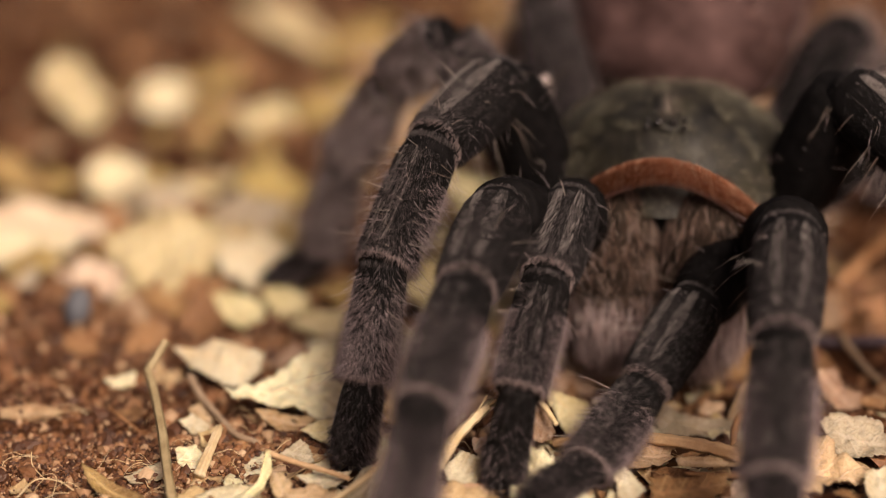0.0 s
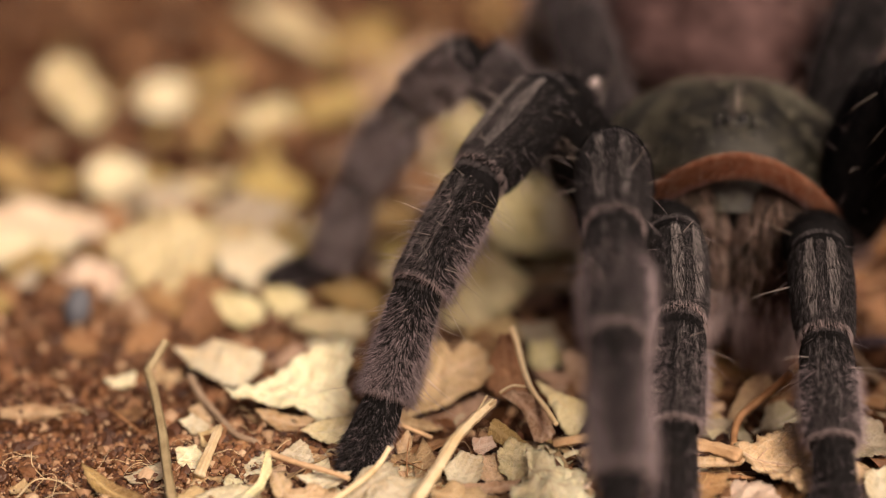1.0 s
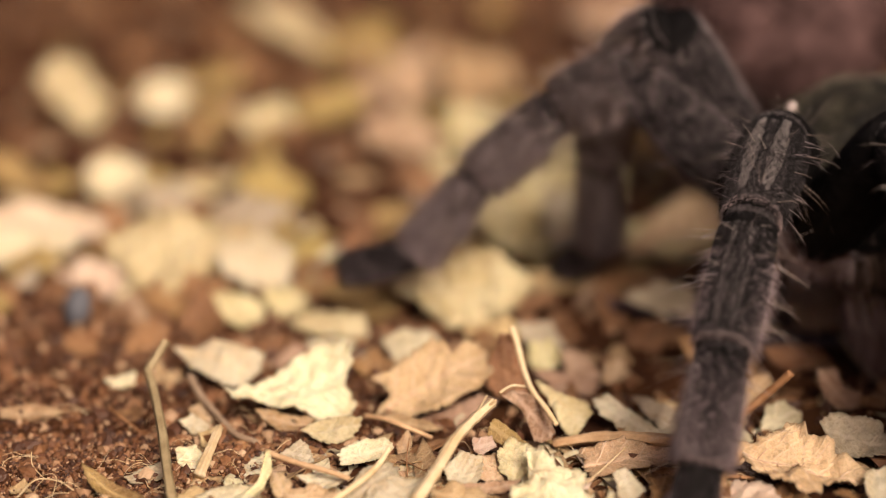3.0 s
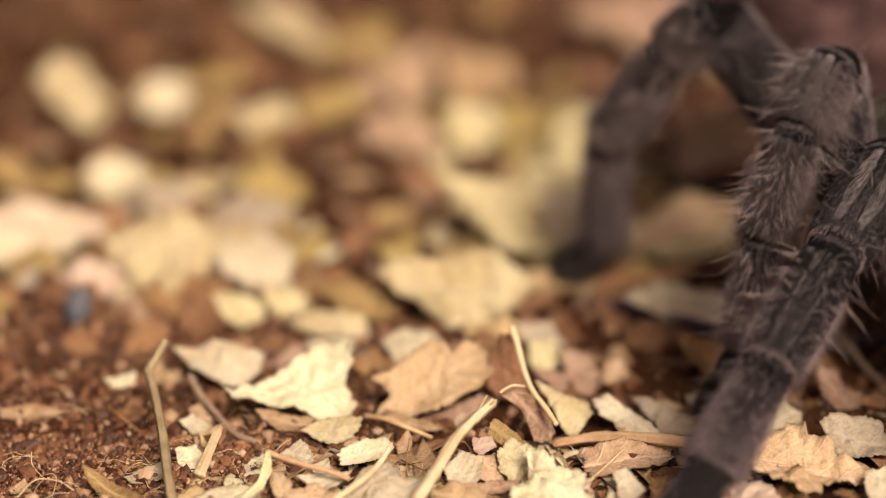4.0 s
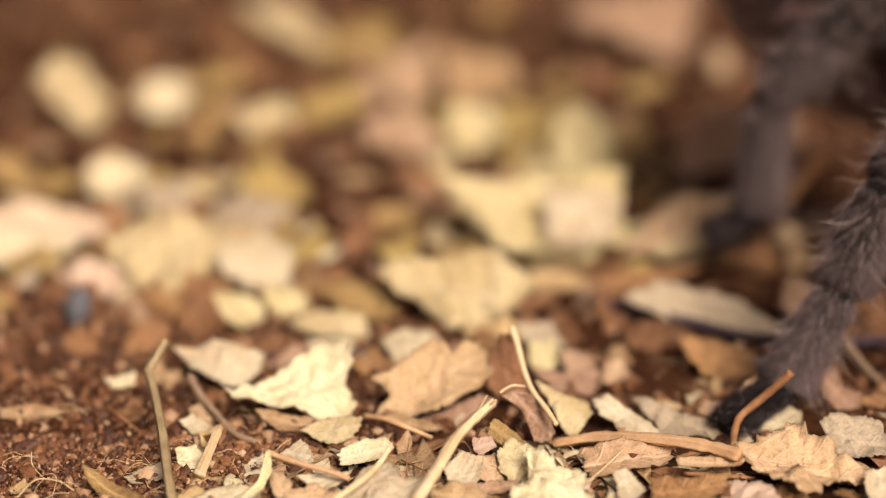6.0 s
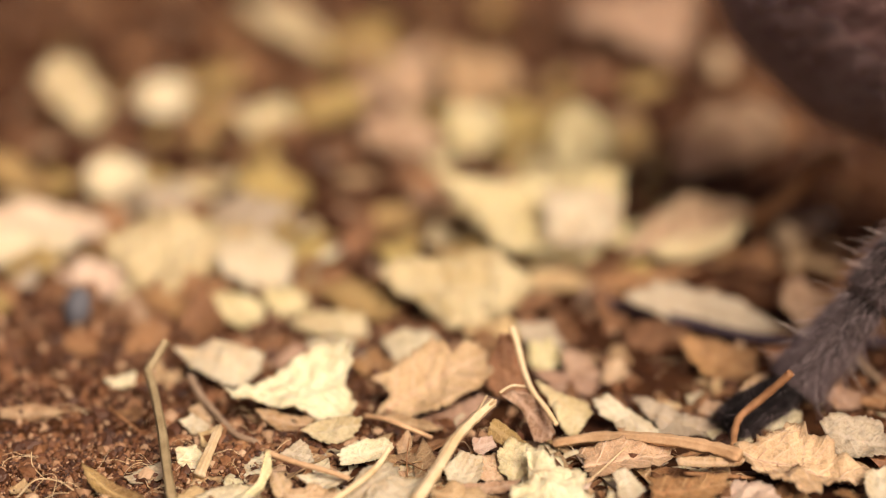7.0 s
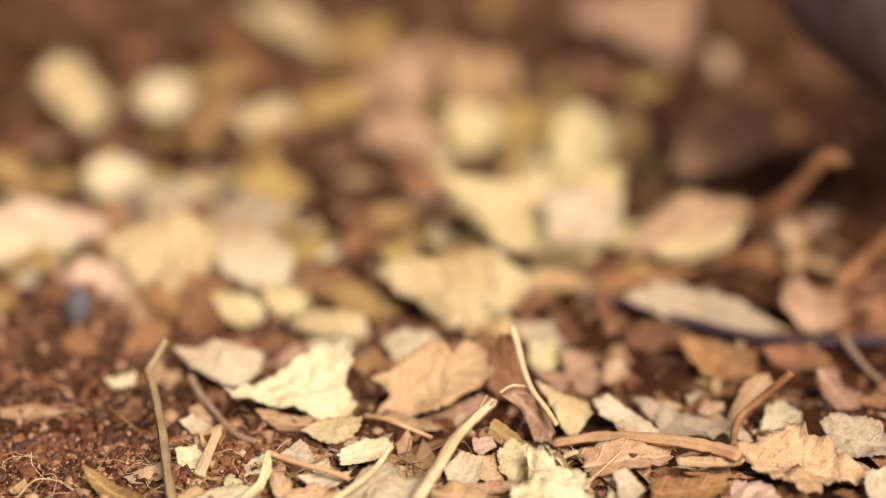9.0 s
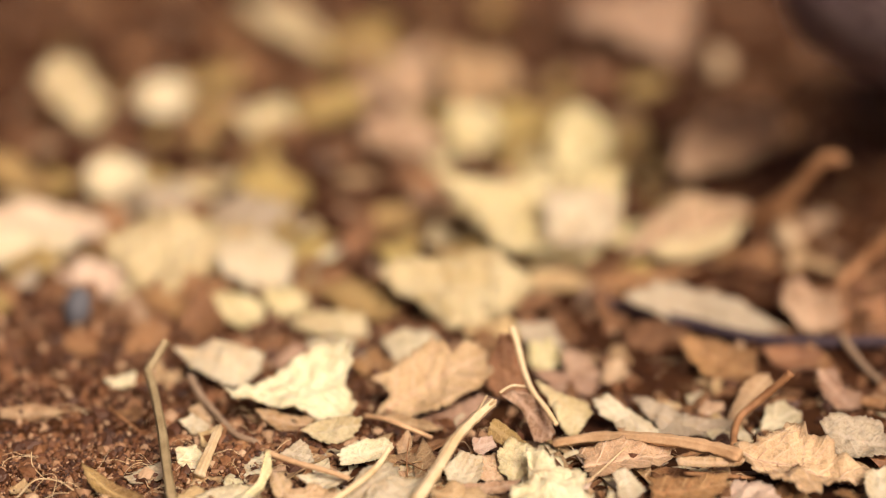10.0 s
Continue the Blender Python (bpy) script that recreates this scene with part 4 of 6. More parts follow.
fallen_leaf("pink", 0.0415, 0.2204, 0.0090, 0.0077, -82, 30, 0, 108, 0, 0.5, 0.0006, "pinkish tan leaf scrap standing up", [(0.08, -0.48), (0.4, -0.19), (0.38, 0.36), (-0.1, 0.5), (-0.23, 0.18), (-0.5, 0.07), (-0.45, -0.24)])
fallen_leaf("orange", 0.0482, 0.2197, 0.0089, 0.0079, 30, 26, 0, 109, 0, 0.4, 0.0005, "orange-brown dry leaf piece", [(-0.49, -0.11), (0.15, -0.5), (0.5, 0.24), (-0.24, 0.41)])
fallen_leaf("tan", 0.0438, 0.2414, 0.0055, 0.0032, 75, 26, 0, 110, 0, 0.3, 0.0004, "tan small scrap on brown soil", [(-0.46, 0.36), (-0.25, -0.5), (0.5, -0.16), (0.34, 0.35)])
fallen_leaf("tan", 0.0057, 0.2159, 0.0071, 0.0066, -1, 26, 0, 111, 0, 0.4, 0.0006, "tan leaf scrap behind a lobed leaf", [(-0.39, -0.25), (0.05, -0.5), (0.5, -0.11), (0.24, 0.47), (-0.48, 0.26)])
fallen_leaf("pink", 0.0184, 0.2057, 0.0041, 0.0032, 66, 28, 0, 112, 0, 0.4, 0.0004, "pinkish tan small scrap on brown soil", [(-0.4, 0.32), (-0.4, -0.24), (0.1, -0.5), (0.5, -0.0), (0.18, 0.44)])


# ---- stalks, twigs and pebbles ----
def smooth_line(points, steps=6):
    """Points along a smooth curve through the given ones."""
    p = [Vector(q) for q in points]
    p = [p[0] * 2 - p[1]] + p + [p[-1] * 2 - p[-2]]
    line = []
    for i in range(1, len(p) - 2):
        for s in range(steps):
            t = s / steps
            line.append(0.5 * (2 * p[i] + (p[i + 1] - p[i - 1]) * t + (2 * p[i - 1] - 5 * p[i] + 4 * p[i + 1] - p[i + 2]) * t * t
                               + (3 * p[i] - p[i - 1] - 3 * p[i + 1] + p[i + 2]) * t ** 3))
    line.append(p[-2])
    return line


def stick(name, wood, radius, points, label):
    rng = random.Random(label)
    line = smooth_line(points)
    n = len(line)
    radii = [radius * (1.12 - 0.3 * i / n + 0.03 * math.sin(i * 1.7) + rng.uniform(-0.09, 0.09)) for i in range(n)]
    v, q = tube(line, radii, 18 if radius > 0.0002 else 5, 0.22 if radius > 0.0004 else 0.0, rng)
    ob = new(name, mesh_of(name, v, q, WOOD[wood]))
    return tagged(ob, label, name.replace("_", " "))


def pebble(x, y, size, stretch, wood, label, seed):
    rng = random.Random(seed)
    bm = bmesh.new()
    bmesh.ops.create_icosphere(bm, subdivisions=3, radius=size)
    off = Vector((rng.uniform(0, 9), 0, 0))
    for v in bm.verts:
        v.co *= 1 + 0.35 * noise.noise(v.co * (0.9 / size) + off)
        v.co.x, v.co.y, v.co.z = v.co.x * stretch[0], v.co.y * stretch[1], v.co.z * stretch[2]
    low = min(v.co.z for v in bm.verts)
    me = bpy.data.meshes.new("pebble")
    bm.to_mesh(me)
    bm.free()
    me.materials.append(WOOD[wood])
    me.polygons.foreach_set("use_smooth", [True] * len(me.polygons))
    ob = new("pebble", me)
    ob.location = (x, y, ground_z(x, y) - low - 0.0003)
    tagged(ob, label, "pebble")

stick("straw", "straw", 0.0005, [(-0.0026, 0.1732, 0.0020), (-0.0005, 0.1762, 0.0040), (0.0011, 0.1792, 0.0055), (0.0028, 0.1814, 0.0065), (0.0048, 0.1836, 0.0075)], "split straw-coloured dry stem resting on leaves")
stick("petiole", "pinkwood", 0.00055, [(0.0283, 0.1797, 0.0036), (0.0261, 0.1813, 0.0036), (0.0227, 0.1829, 0.0036), (0.0186, 0.1852, 0.0030), (0.0149, 0.1872, 0.0020), (0.0110, 0.1880, 0.0010)], "pinkish brown ribbed leaf stalk lying flat")
stick("bent_stalk", "brownwood", 0.0004, [(0.0346, 0.1903, 0.0077), (0.0333, 0.1905, 0.0062), (0.0314, 0.1908, 0.0042), (0.0297, 0.1900, 0.0030), (0.0289, 0.1880, 0.0023), (0.0284, 0.1850, 0.0021)], "thin brown leaf stalk bent upwards")
stick("broken_stem", "greenwood", 0.00042, [(-0.0255, 0.1760, 0.0008), (-0.0264, 0.1800, 0.0021), (-0.0276, 0.1860, 0.0035), (-0.0288, 0.1910, 0.0046), (-0.0297, 0.1940, 0.0056), (-0.0300, 0.1950, 0.0059), (-0.0293, 0.1960, 0.0068), (-0.0283, 0.1970, 0.0084)], "grey-green broken stem leaning back, its tip folded over")
stick("root", "greywood", 0.00036, [(-0.0265, 0.2003, 0.0030), (-0.0251, 0.1975, 0.0020), (-0.0230, 0.1939, 0.0014), (-0.0209, 0.1903, 0.0010), (-0.0185, 0.1887, 0.0008)], "thin grey root on the soil")
stick("short_straw", "straw", 0.00045, [(-0.0235, 0.1812, 0.0008), (-0.0228, 0.1840, 0.0020), (-0.0221, 0.1875, 0.0030)], "short pale straw on the soil")
stick("leaf_rib", "straw", 0.0003, [(0.0070, 0.1975, 0.0097), (0.0076, 0.1965, 0.0081), (0.0081, 0.1945, 0.0065), (0.0089, 0.1915, 0.0053), (0.0102, 0.1890, 0.0044), (0.0112, 0.1870, 0.0035)], "pale curved leaf rib standing on end")
stick("leaf_rib", "straw", 0.00016, [(0.0056, 0.1891, 0.0060), (0.0068, 0.1897, 0.0065), (0.0082, 0.1907, 0.0060)], "arched pale leaf rib on litter")
stick("dark_twig", "darkwood", 0.00062, [(0.0177, 0.2276, 0.0016), (0.0193, 0.2243, 0.0016), (0.0230, 0.2219, 0.0016), (0.0279, 0.2189, 0.0014), (0.0337, 0.2149, 0.0014), (0.0398, 0.2134, 0.0014), (0.0499, 0.2136, 0.0014)], "dark bluish-brown twig among dry leaves")
stick("raised_petiole", "brownwood", 0.0008, [(0.0384, 0.2473, 0.0040), (0.0408, 0.2454, 0.0060), (0.0436, 0.2442, 0.0090), (0.0457, 0.2430, 0.0125), (0.0473, 0.2426, 0.0135), (0.0487, 0.2419, 0.0130)], "orange-brown leaf stalk curving upwards")
stick("brown_stem", "brownwood", 0.0007, [(0.0465, 0.2293, 0.0020), (0.0501, 0.2325, 0.0040), (0.0538, 0.2323, 0.0080)], "brown dry stem on the litter")
stick("fibre", "straw", 9e-05, [(0.0135, 0.1768, 0.0022), (0.0155, 0.1796, 0.0026), (0.0178, 0.1828, 0.0032)], "fine pale fibre on the leaves")
stick("fibre", "straw", 0.0003, [(-0.0104, 0.1732, 0.0020), (-0.0076, 0.1762, 0.0028), (-0.0060, 0.1786, 0.0034), (-0.0051, 0.1800, 0.0044)], "flat pale strip across a leaf")
stick("fibre", "brownwood", 6e-05, [(-0.0034, 0.1809, 0.0005), (-0.0035, 0.1827, 0.0020), (-0.0033, 0.1851, 0.0030)], "fine brown fibre on the litter")
stick("fibre", "brownwood", 7e-05, [(-0.0040, 0.1832, 0.0015), (-0.0016, 0.1807, 0.0015), (0.0003, 0.1796, 0.0010)], "fine brown fibre on the litter")
stick("fibre", "straw", 8e-05, [(-0.0404, 0.1774, 0.0003), (-0.0390, 0.1799, 0.0010), (-0.0367, 0.1796, 0.0010), (-0.0352, 0.1787, 0.0005)], "fine pale rootlet on the soil")
stick("fibre", "straw", 6e-05, [(-0.0401, 0.1840, 0.0020), (-0.0398, 0.1829, 0.0010), (-0.0383, 0.1813, 0.0003)], "fine pale rootlet on the soil")
stick("fibre", "brownwood", 0.00014, [(-0.0347, 0.1969, 0.0010), (-0.0323, 0.1934, 0.0010), (-0.0301, 0.1911, 0.0005)], "fine brown rootlet on the soil")
stick("leaf_stalk", "pinkwood", 0.00028, [(-0.0170, 0.1809, 0.0035), (-0.0142, 0.1793, 0.0032), (-0.0114, 0.1780, 0.0030), (-0.0088, 0.1771, 0.0025)], "pinkish brown leaf stalk across the litter")
stick("thin_stem", "greywood", 0.0004, [(0.0441, 0.2138, 0.0020), (0.0453, 0.2088, 0.0010), (0.0470, 0.2018, 0.0006)], "thin grey stem on the litter")
stick("split_strip", "brownwood", 0.00022, [(0.0231, 0.1803, 0.0015), (0.0262, 0.1794, 0.0017), (0.0299, 0.1803, 0.0010)], "split brown leaf rib")
stick("split_strip", "brownwood", 0.00035, [(0.0293, 0.1785, 0.0012), (0.0307, 0.1768, 0.0012), (0.0321, 0.1749, 0.0010)], "split brown leaf rib")
stick("fibre", "straw", 0.00014, [(0.0033, 0.1825, 0.0060), (0.0042, 0.1829, 0.0072), (0.0051, 0.1825, 0.0082)], "frayed pale end of a straw")
stick("fibre", "straw", 0.00012, [(0.0026, 0.1821, 0.0060), (0.0035, 0.1822, 0.0075), (0.0042, 0.1822, 0.0088)], "frayed pale end of a straw")
stick("fibre", "pinkwood", 0.00025, [(-0.0080, 0.1935, 0.0015), (-0.0059, 0.1912, 0.0022), (-0.0036, 0.1896, 0.0020), (-0.0011, 0.1894, 0.0010)], "thin pinkish leaf rib on the soil")
pebble(-0.0417, 0.2215, 0.0019, (0.75, 0.9, 1.35), "stone", "dark blue-grey pebble on the soil", 1)
pebble(-0.0160, 0.2900, 0.0016, (1.2, 1.0, 0.7), "stone", "small dark pebble on the soil", 2)
pebble(0.0430, 0.2470, 0.0019, (1.0, 1.0, 0.9), "palestone", "small pale pebble among leaves", 3)
pebble(0.0440, 0.3250, 0.0024, (1.0, 1.0, 1.1), "palestone", "small pale tan pebble", 4)


# ---- the tarantula (its own space: x ahead, y to its left, z up) ----
def bristles(points, ways, lengths, widths, material, bow=0.0):
    """Many tapered three-sided hairs in one mesh; bow: how far the tips hang."""
    pts, ways = np.asarray(points, float), np.asarray(ways, float)
    n = len(pts)
    ways /= np.linalg.norm(ways, axis=1, keepdims=True) + 1e-12
    side = np.cross(ways, np.array((0.31, 0.2, 0.93)))
    side /= np.linalg.norm(side, axis=1, keepdims=True) + 1e-9
    top = np.cross(side, ways)
    lengths, widths = np.broadcast_to(lengths, n)[:, None], np.broadcast_to(widths, n)[:, None]
    verts = np.zeros((n, 7, 3))
    for ring, (along, thin) in enumerate(((0.0, 1.0), (0.55, 0.7))):
        mid = pts + ways * lengths * along
        for k in range(3):
            a = 2 * math.pi * k / 3
            verts[:, ring * 3 + k] = mid + (side * math.cos(a) + top * math.sin(a)) * widths * thin
    verts[:, 6] = pts + ways * lengths + np.array((0, 0, -1.0)) * lengths * bow
    one = np.array([(0, 1, 4), (0, 4, 3), (1, 2, 5), (1, 5, 4), (2, 0, 3), (2, 3, 5), (3, 4, 6), (4, 5, 6), (5, 3, 6)])
    faces = (one[None] + (np.arange(n) * 7)[:, None, None]).reshape(-1, 3)
    me = bpy.data.meshes.new("bristles")
    me.vertices.add(n * 7)
    me.vertices.foreach_set("co", verts.reshape(-1))
    me.loops.add(len(faces) * 3)
    me.loops.foreach_set("vertex_index", faces.reshape(-1))
    me.polygons.add(len(faces))
    me.polygons.foreach_set("loop_start", np.arange(len(faces)) * 3)
    me.polygons.foreach_set("loop_total", np.full(len(faces), 3))
    me.polygons.foreach_set("use_smooth", np.full(len(faces), True))
    me.update(calc_edges=True)
    me.materials.append(material)
    return me


def nap(points, ways, lengths, widths, material):
    """Very fine hairs, each a single slender spike."""
    pts, ways = np.asarray(points, float), np.asarray(ways, float)
    n = len(pts)
    ways /= np.linalg.norm(ways, axis=1, keepdims=True) + 1e-12
    side = np.cross(ways, np.array((0.31, 0.2, 0.93)))
    side /= np.linalg.norm(side, axis=1, keepdims=True) + 1e-9
    top = np.cross(side, ways)
    verts = np.zeros((n, 4, 3))
    for k in range(3):
        a = 2 * math.pi * k / 3
        verts[:, k] = pts + (side * math.cos(a) + top * math.sin(a)) * np.asarray(widths)[:, None]
    verts[:, 3] = pts + ways * np.asarray(lengths)[:, None]
    faces = (np.array([(0, 1, 3), (1, 2, 3), (2, 0, 3)])[None] + (np.arange(n) * 4)[:, None, None]).reshape(-1, 3)
    me = bpy.data.meshes.new("nap")
    me.vertices.add(n * 4)
    me.vertices.foreach_set("co", verts.reshape(-1))
    me.loops.add(len(faces) * 3)
    me.loops.foreach_set("vertex_index", faces.reshape(-1))
    me.polygons.add(len(faces))
    me.polygons.foreach_set("loop_start", np.arange(len(faces)) * 3)
    me.polygons.foreach_set("loop_total", np.full(len(faces), 3))
    me.polygons.foreach_set("use_smooth", np.full(len(faces), True))
    me.update(calc_edges=True)
    me.materials.append(material)
    return me


def loft(length, profile, rings=14, sides=18, flat=1.0, sag=0.0):
    """A limb segment along +x; profile: radius at shares of its length; rounded at both ends."""
    at, rad = [q[0] for q in profile], [q[1] for q in profile]
    verts, faces = [], []
    for i in range(rings + 1):
        s = i / rings
        r = float(np.interp(s, at, rad))
        for k in range(sides):
            a = 2 * math.pi * k / sides
            verts.append((s * length, r * math.cos(a) * flat, r * math.sin(a) + sag * math.sin(math.pi * s)))
    for i in range(rings):
        for k in range(sides):
            j = (k + 1) % sides
            faces.append((i * sides + k, i * sides + j, (i + 1) * sides + j, (i + 1) * sides + k))
    faces += [tuple(reversed(range(sides))), tuple(rings * sides + k for k in range(sides))]
    return verts, faces


def coat(length, profile, count, seed, s0=0.02, s1=0.98, lay=1.0, rise=0.45, arc="all", crowd=1.0):
    """Roots and ways of hairs on a segment; lay: how much they lie along it."""
    rng = np.random.default_rng(seed)
    s = s0 + (s1 - s0) * rng.uniform(0, 1, count) ** crowd
    a = {"all": rng.uniform(0, 2 * math.pi, count), "top": math.pi * (0.5 + rng.normal(0, 0.21, count)), "sides": math.pi * (1.5 + rng.normal(0, 0.43, count))}[arc]
    r = np.interp(s, [q[0] for q in profile], [q[1] for q in profile]) * 0.97
    out = np.stack((np.zeros(count), np.cos(a), np.sin(a)), 1)
    pts = out * r[:, None]
    pts[:, 0] = s * length
    ways = out * rise + np.array((lay, 0, 0)) + rng.normal(0, 0.10, (count, 3))
    return pts, ways, rng


def limb_segment(kind, length, radius, hairs, seed, body, shag=40, stripe=520):
    """One segment of a leg with its coat, long setae, pale ring and bare stripes."""
    r = radius
    shapes = {
        "femur": [(0, .75 * r), (.12, .98 * r), (.5, 1.15 * r), (.85, 1.10 * r), (1, .92 * r)],
        "patella": [(0, .92 * r), (.12, 1.10 * r), (.35, 1.14 * r), (.8, 1.04 * r), (.95, .90 * r), (1, .80 * r)],
        "tibia": [(0, .84 * r), (.1, .97 * r), (.45, 1.03 * r), (.85, 1.0 * r), (.96, .92 * r), (1, .84 * r)],
        "metatarsus": [(0, .88 * r), (.12, .95 * r), (.6, 1.02 * r), (.92, .98 * r), (1, .86 * r)],
        "tarsus": [(0, .84 * r), (.15, .94 * r), (.6, 1.0 * r), (.85, .85 * r), (.95, .6 * r), (1, .28 * r)],
    }
    prof = shapes[kind]
    v, q = loft(length * 1.05, [(0, prof[0][1] * 0.85)] + [((g + 0.05) / 1.05, w) for g, w in prof])
    v = [(x - 0.05 * length, y, z) for x, y, z in v]
    seg = part(kind, mesh_of(kind, v, q, SKIN), body)
    end = 0.95 if kind in ("patella", "tibia", "metatarsus") else 0.98
    pts, ways, rng = coat(length, prof, hairs, seed, s0=-0.03, s1=end - 0.04, rise=0.16)
    long = 1.5 if shag > 200 else 1.0
    part("coat", nap(pts, ways, rng.uniform(.0006, .0013, hairs) * long, rng.uniform(.000010, .000017, hairs) * (0.5 + 0.5 * long), HAIR_DARK if kind == "tarsus" else HAIR_SHAG if shag > 200 else HAIR_BLACK if kind == "femur" else HAIR_DARK), seg)
    n = {"femur": hairs // (3 if shag > 200 else 14), "patella": int(hairs * 0.9), "tibia": int(hairs * 0.6), "metatarsus": hairs // 4, "tarsus": hairs // 6}[kind]
    n = n if stripe > 500 else int(n * 0.45)
    # grey dorsal nap; its pale tone also puts the lit upper side into colour
    pts, ways, rng = coat(length, prof, n, seed + 1, s0=-0.05, s1=end, rise=0.2, arc="top")
    part("nap", nap(pts, ways, rng.uniform(.0006, .0012, n), rng.uniform(.000010, .000016, n), HAIR_NAP), seg, "ash-grey nap")
    few = {"femur": 10, "patella": 28, "tibia": 56, "metatarsus": 24, "tarsus": 0}[kind]
    if few:
        few = few if stripe > 500 else few // 5
        pts, ways, rng = coat(length, prof, few, seed + 2, lay=0.35, rise=1.0)
        part("seta", bristles(pts, ways, rng.uniform(.0030, .0064, few), rng.uniform(.000026, .000036, few), HAIR_LONG, 0.14), seg, "long pale bristles")["kind"] = "stuff"
    if kind != "tarsus":
        n = shag // 3 if kind == "femur" else shag
        pts, ways, rng = coat(length, prof, n, seed + 9, s1=end, rise=0.95, lay=0.75)
        part("shag", bristles(pts, ways, rng.uniform(.0018, .0036, n), rng.uniform(.000018, .00003, n), HAIR_SHAG, 0.12), seg, "longer grey-brown hairs")["kind"] = "stuff"
    if kind in ("patella", "tibia", "metatarsus"):
        ring = [(0, 0.985 * np.interp(.965, [g[0] for g in prof], [g[1] for g in prof])), (1, 0.985 * np.interp(.993, [g[0] for g in prof], [g[1] for g in prof]))]
        rv, rq = loft(0.028 * length, ring, 4)
        rv = [(x + 0.965 * length, y, z) for x, y, z in rv]
        pale = part("joint_ring", mesh_of("joint_ring", rv, rq, RING), seg, "pale pinkish ring at the joint")
        n = 520
        pts, ways, rng = coat(length, prof, n, seed + 3, 0.93, 0.99, rise=0.2)
        part("ring_fringe", nap(pts, ways, rng.uniform(.0005, .0010, n), rng.uniform(.000016, .000026, n), HAIR_RING), seg, "pale fringe on the joint")
    if kind == "tibia":
        n = hairs // 3
        pts, ways, rng = coat(length, prof, n, seed + 5, s0=0.3, rise=1.2, lay=0.7, arc="sides")
        part("side_fringe", nap(pts, ways, rng.uniform(.0008, .0018, n), rng.uniform(.000014, .000022, n), HAIR_HALO), seg, "pale grey fringe")
    if kind in ("metatarsus", "tarsus"):
        n = hairs * 2 // 3 if kind == "metatarsus" else hairs // 4
        pts, ways, rng = coat(length, prof, n, seed + 5, s0=0.0, rise=1.0, lay=0.7, arc="all" if kind == "metatarsus" else "sides", crowd=0.5)
        part("side_fringe", nap(pts, ways, rng.uniform(.0007, .0016, n), rng.uniform(.000013, .00002, n), HAIR_HALO), seg, "pinkish grey fringe")
    if kind in ("patella", "tibia"):
        wide = 0.20 if kind == "patella" else 0.16
        for sgn in (-1, 1):
            n = stripe if kind == "patella" else stripe // 6
            srng = np.random.default_rng(seed + 7 + sgn)
            s = srng.uniform(0.08, 0.86, n)
            rr = np.interp(s, [g[0] for g in prof], [g[1] for g in prof]) * 1.0
            an = math.pi / 2 + sgn * (0.34 if kind == "patella" else 0.26) + srng.uniform(-wide, wide, n) * np.sin(math.pi * (0.1 + 0.85 * s))
            out = np.stack((np.zeros(n), np.cos(an), np.sin(an)), 1)
            pts = out * rr[:, None]
            pts[:, 0] = s * length
            ways = out * 0.22 + np.array((1.0, 0, 0)) + srng.normal(0, 0.06, (n, 3))
            part("stripe", nap(pts, ways, srng.uniform(.0009, .0016, n), srng.uniform(.000014, .000026, n), HAIR_STRIPE), seg, "ash-grey stripe")
    if kind == "tarsus":
        n = 420
        pts, ways, rng = coat(length, prof, n, seed + 4, 0.55, 1.0, rise=0.8, lay=0.8)
        part("foot_pad", bristles(pts, ways, rng.uniform(.0006, .0012, n), rng.uniform(.00003, .00005, n), HAIR_DARK, 0.1), seg)
    return seg


# lengths of femur, patella, tibia, metatarsus, tarsus; radius; where the limb joins the body (ahead, aside, height); bends; usual stance (ahead, aside)
LEG_PLAN = {
    "front": ((2.15, 1.40, 1.61, 1.35, 0.96), 0.300, (0.98, 1.18, 1.43), (6, 12, -6), (6.6, 1.9)),
    "second": ((1.78, 1.43, 1.39, 1.12, 0.81), 0.31, (0.35, 1.22, 1.50), (20, 12, -10), (3.7, 4.0)),
    "third": ((2.10, 0.89, 1.16, 1.16, 0.88), 0.275, (-0.10, 1.33, 1.48), (18, 6, -46), (1.8, 4.6)),
    "hind": ((2.38, 0.66, 1.42, 1.46, 0.71), 0.285, (-0.86, 1.06, 1.54), (20, 38, -55), (1.0, 3.6)),
    "palp": ((1.12, 1.18, 1.16, 0.0, 0.97), 0.27, (1.21, 0.91, 1.49), (12, 0, 4), (4.2, 1.3)),
}
KINDS = ("femur", "patella", "tibia", "metatarsus", "tarsus")
SCALE = {"femur": 1.20, "patella": 1.08, "tibia": 0.98, "metatarsus": 0.86, "tarsus": 0.72}


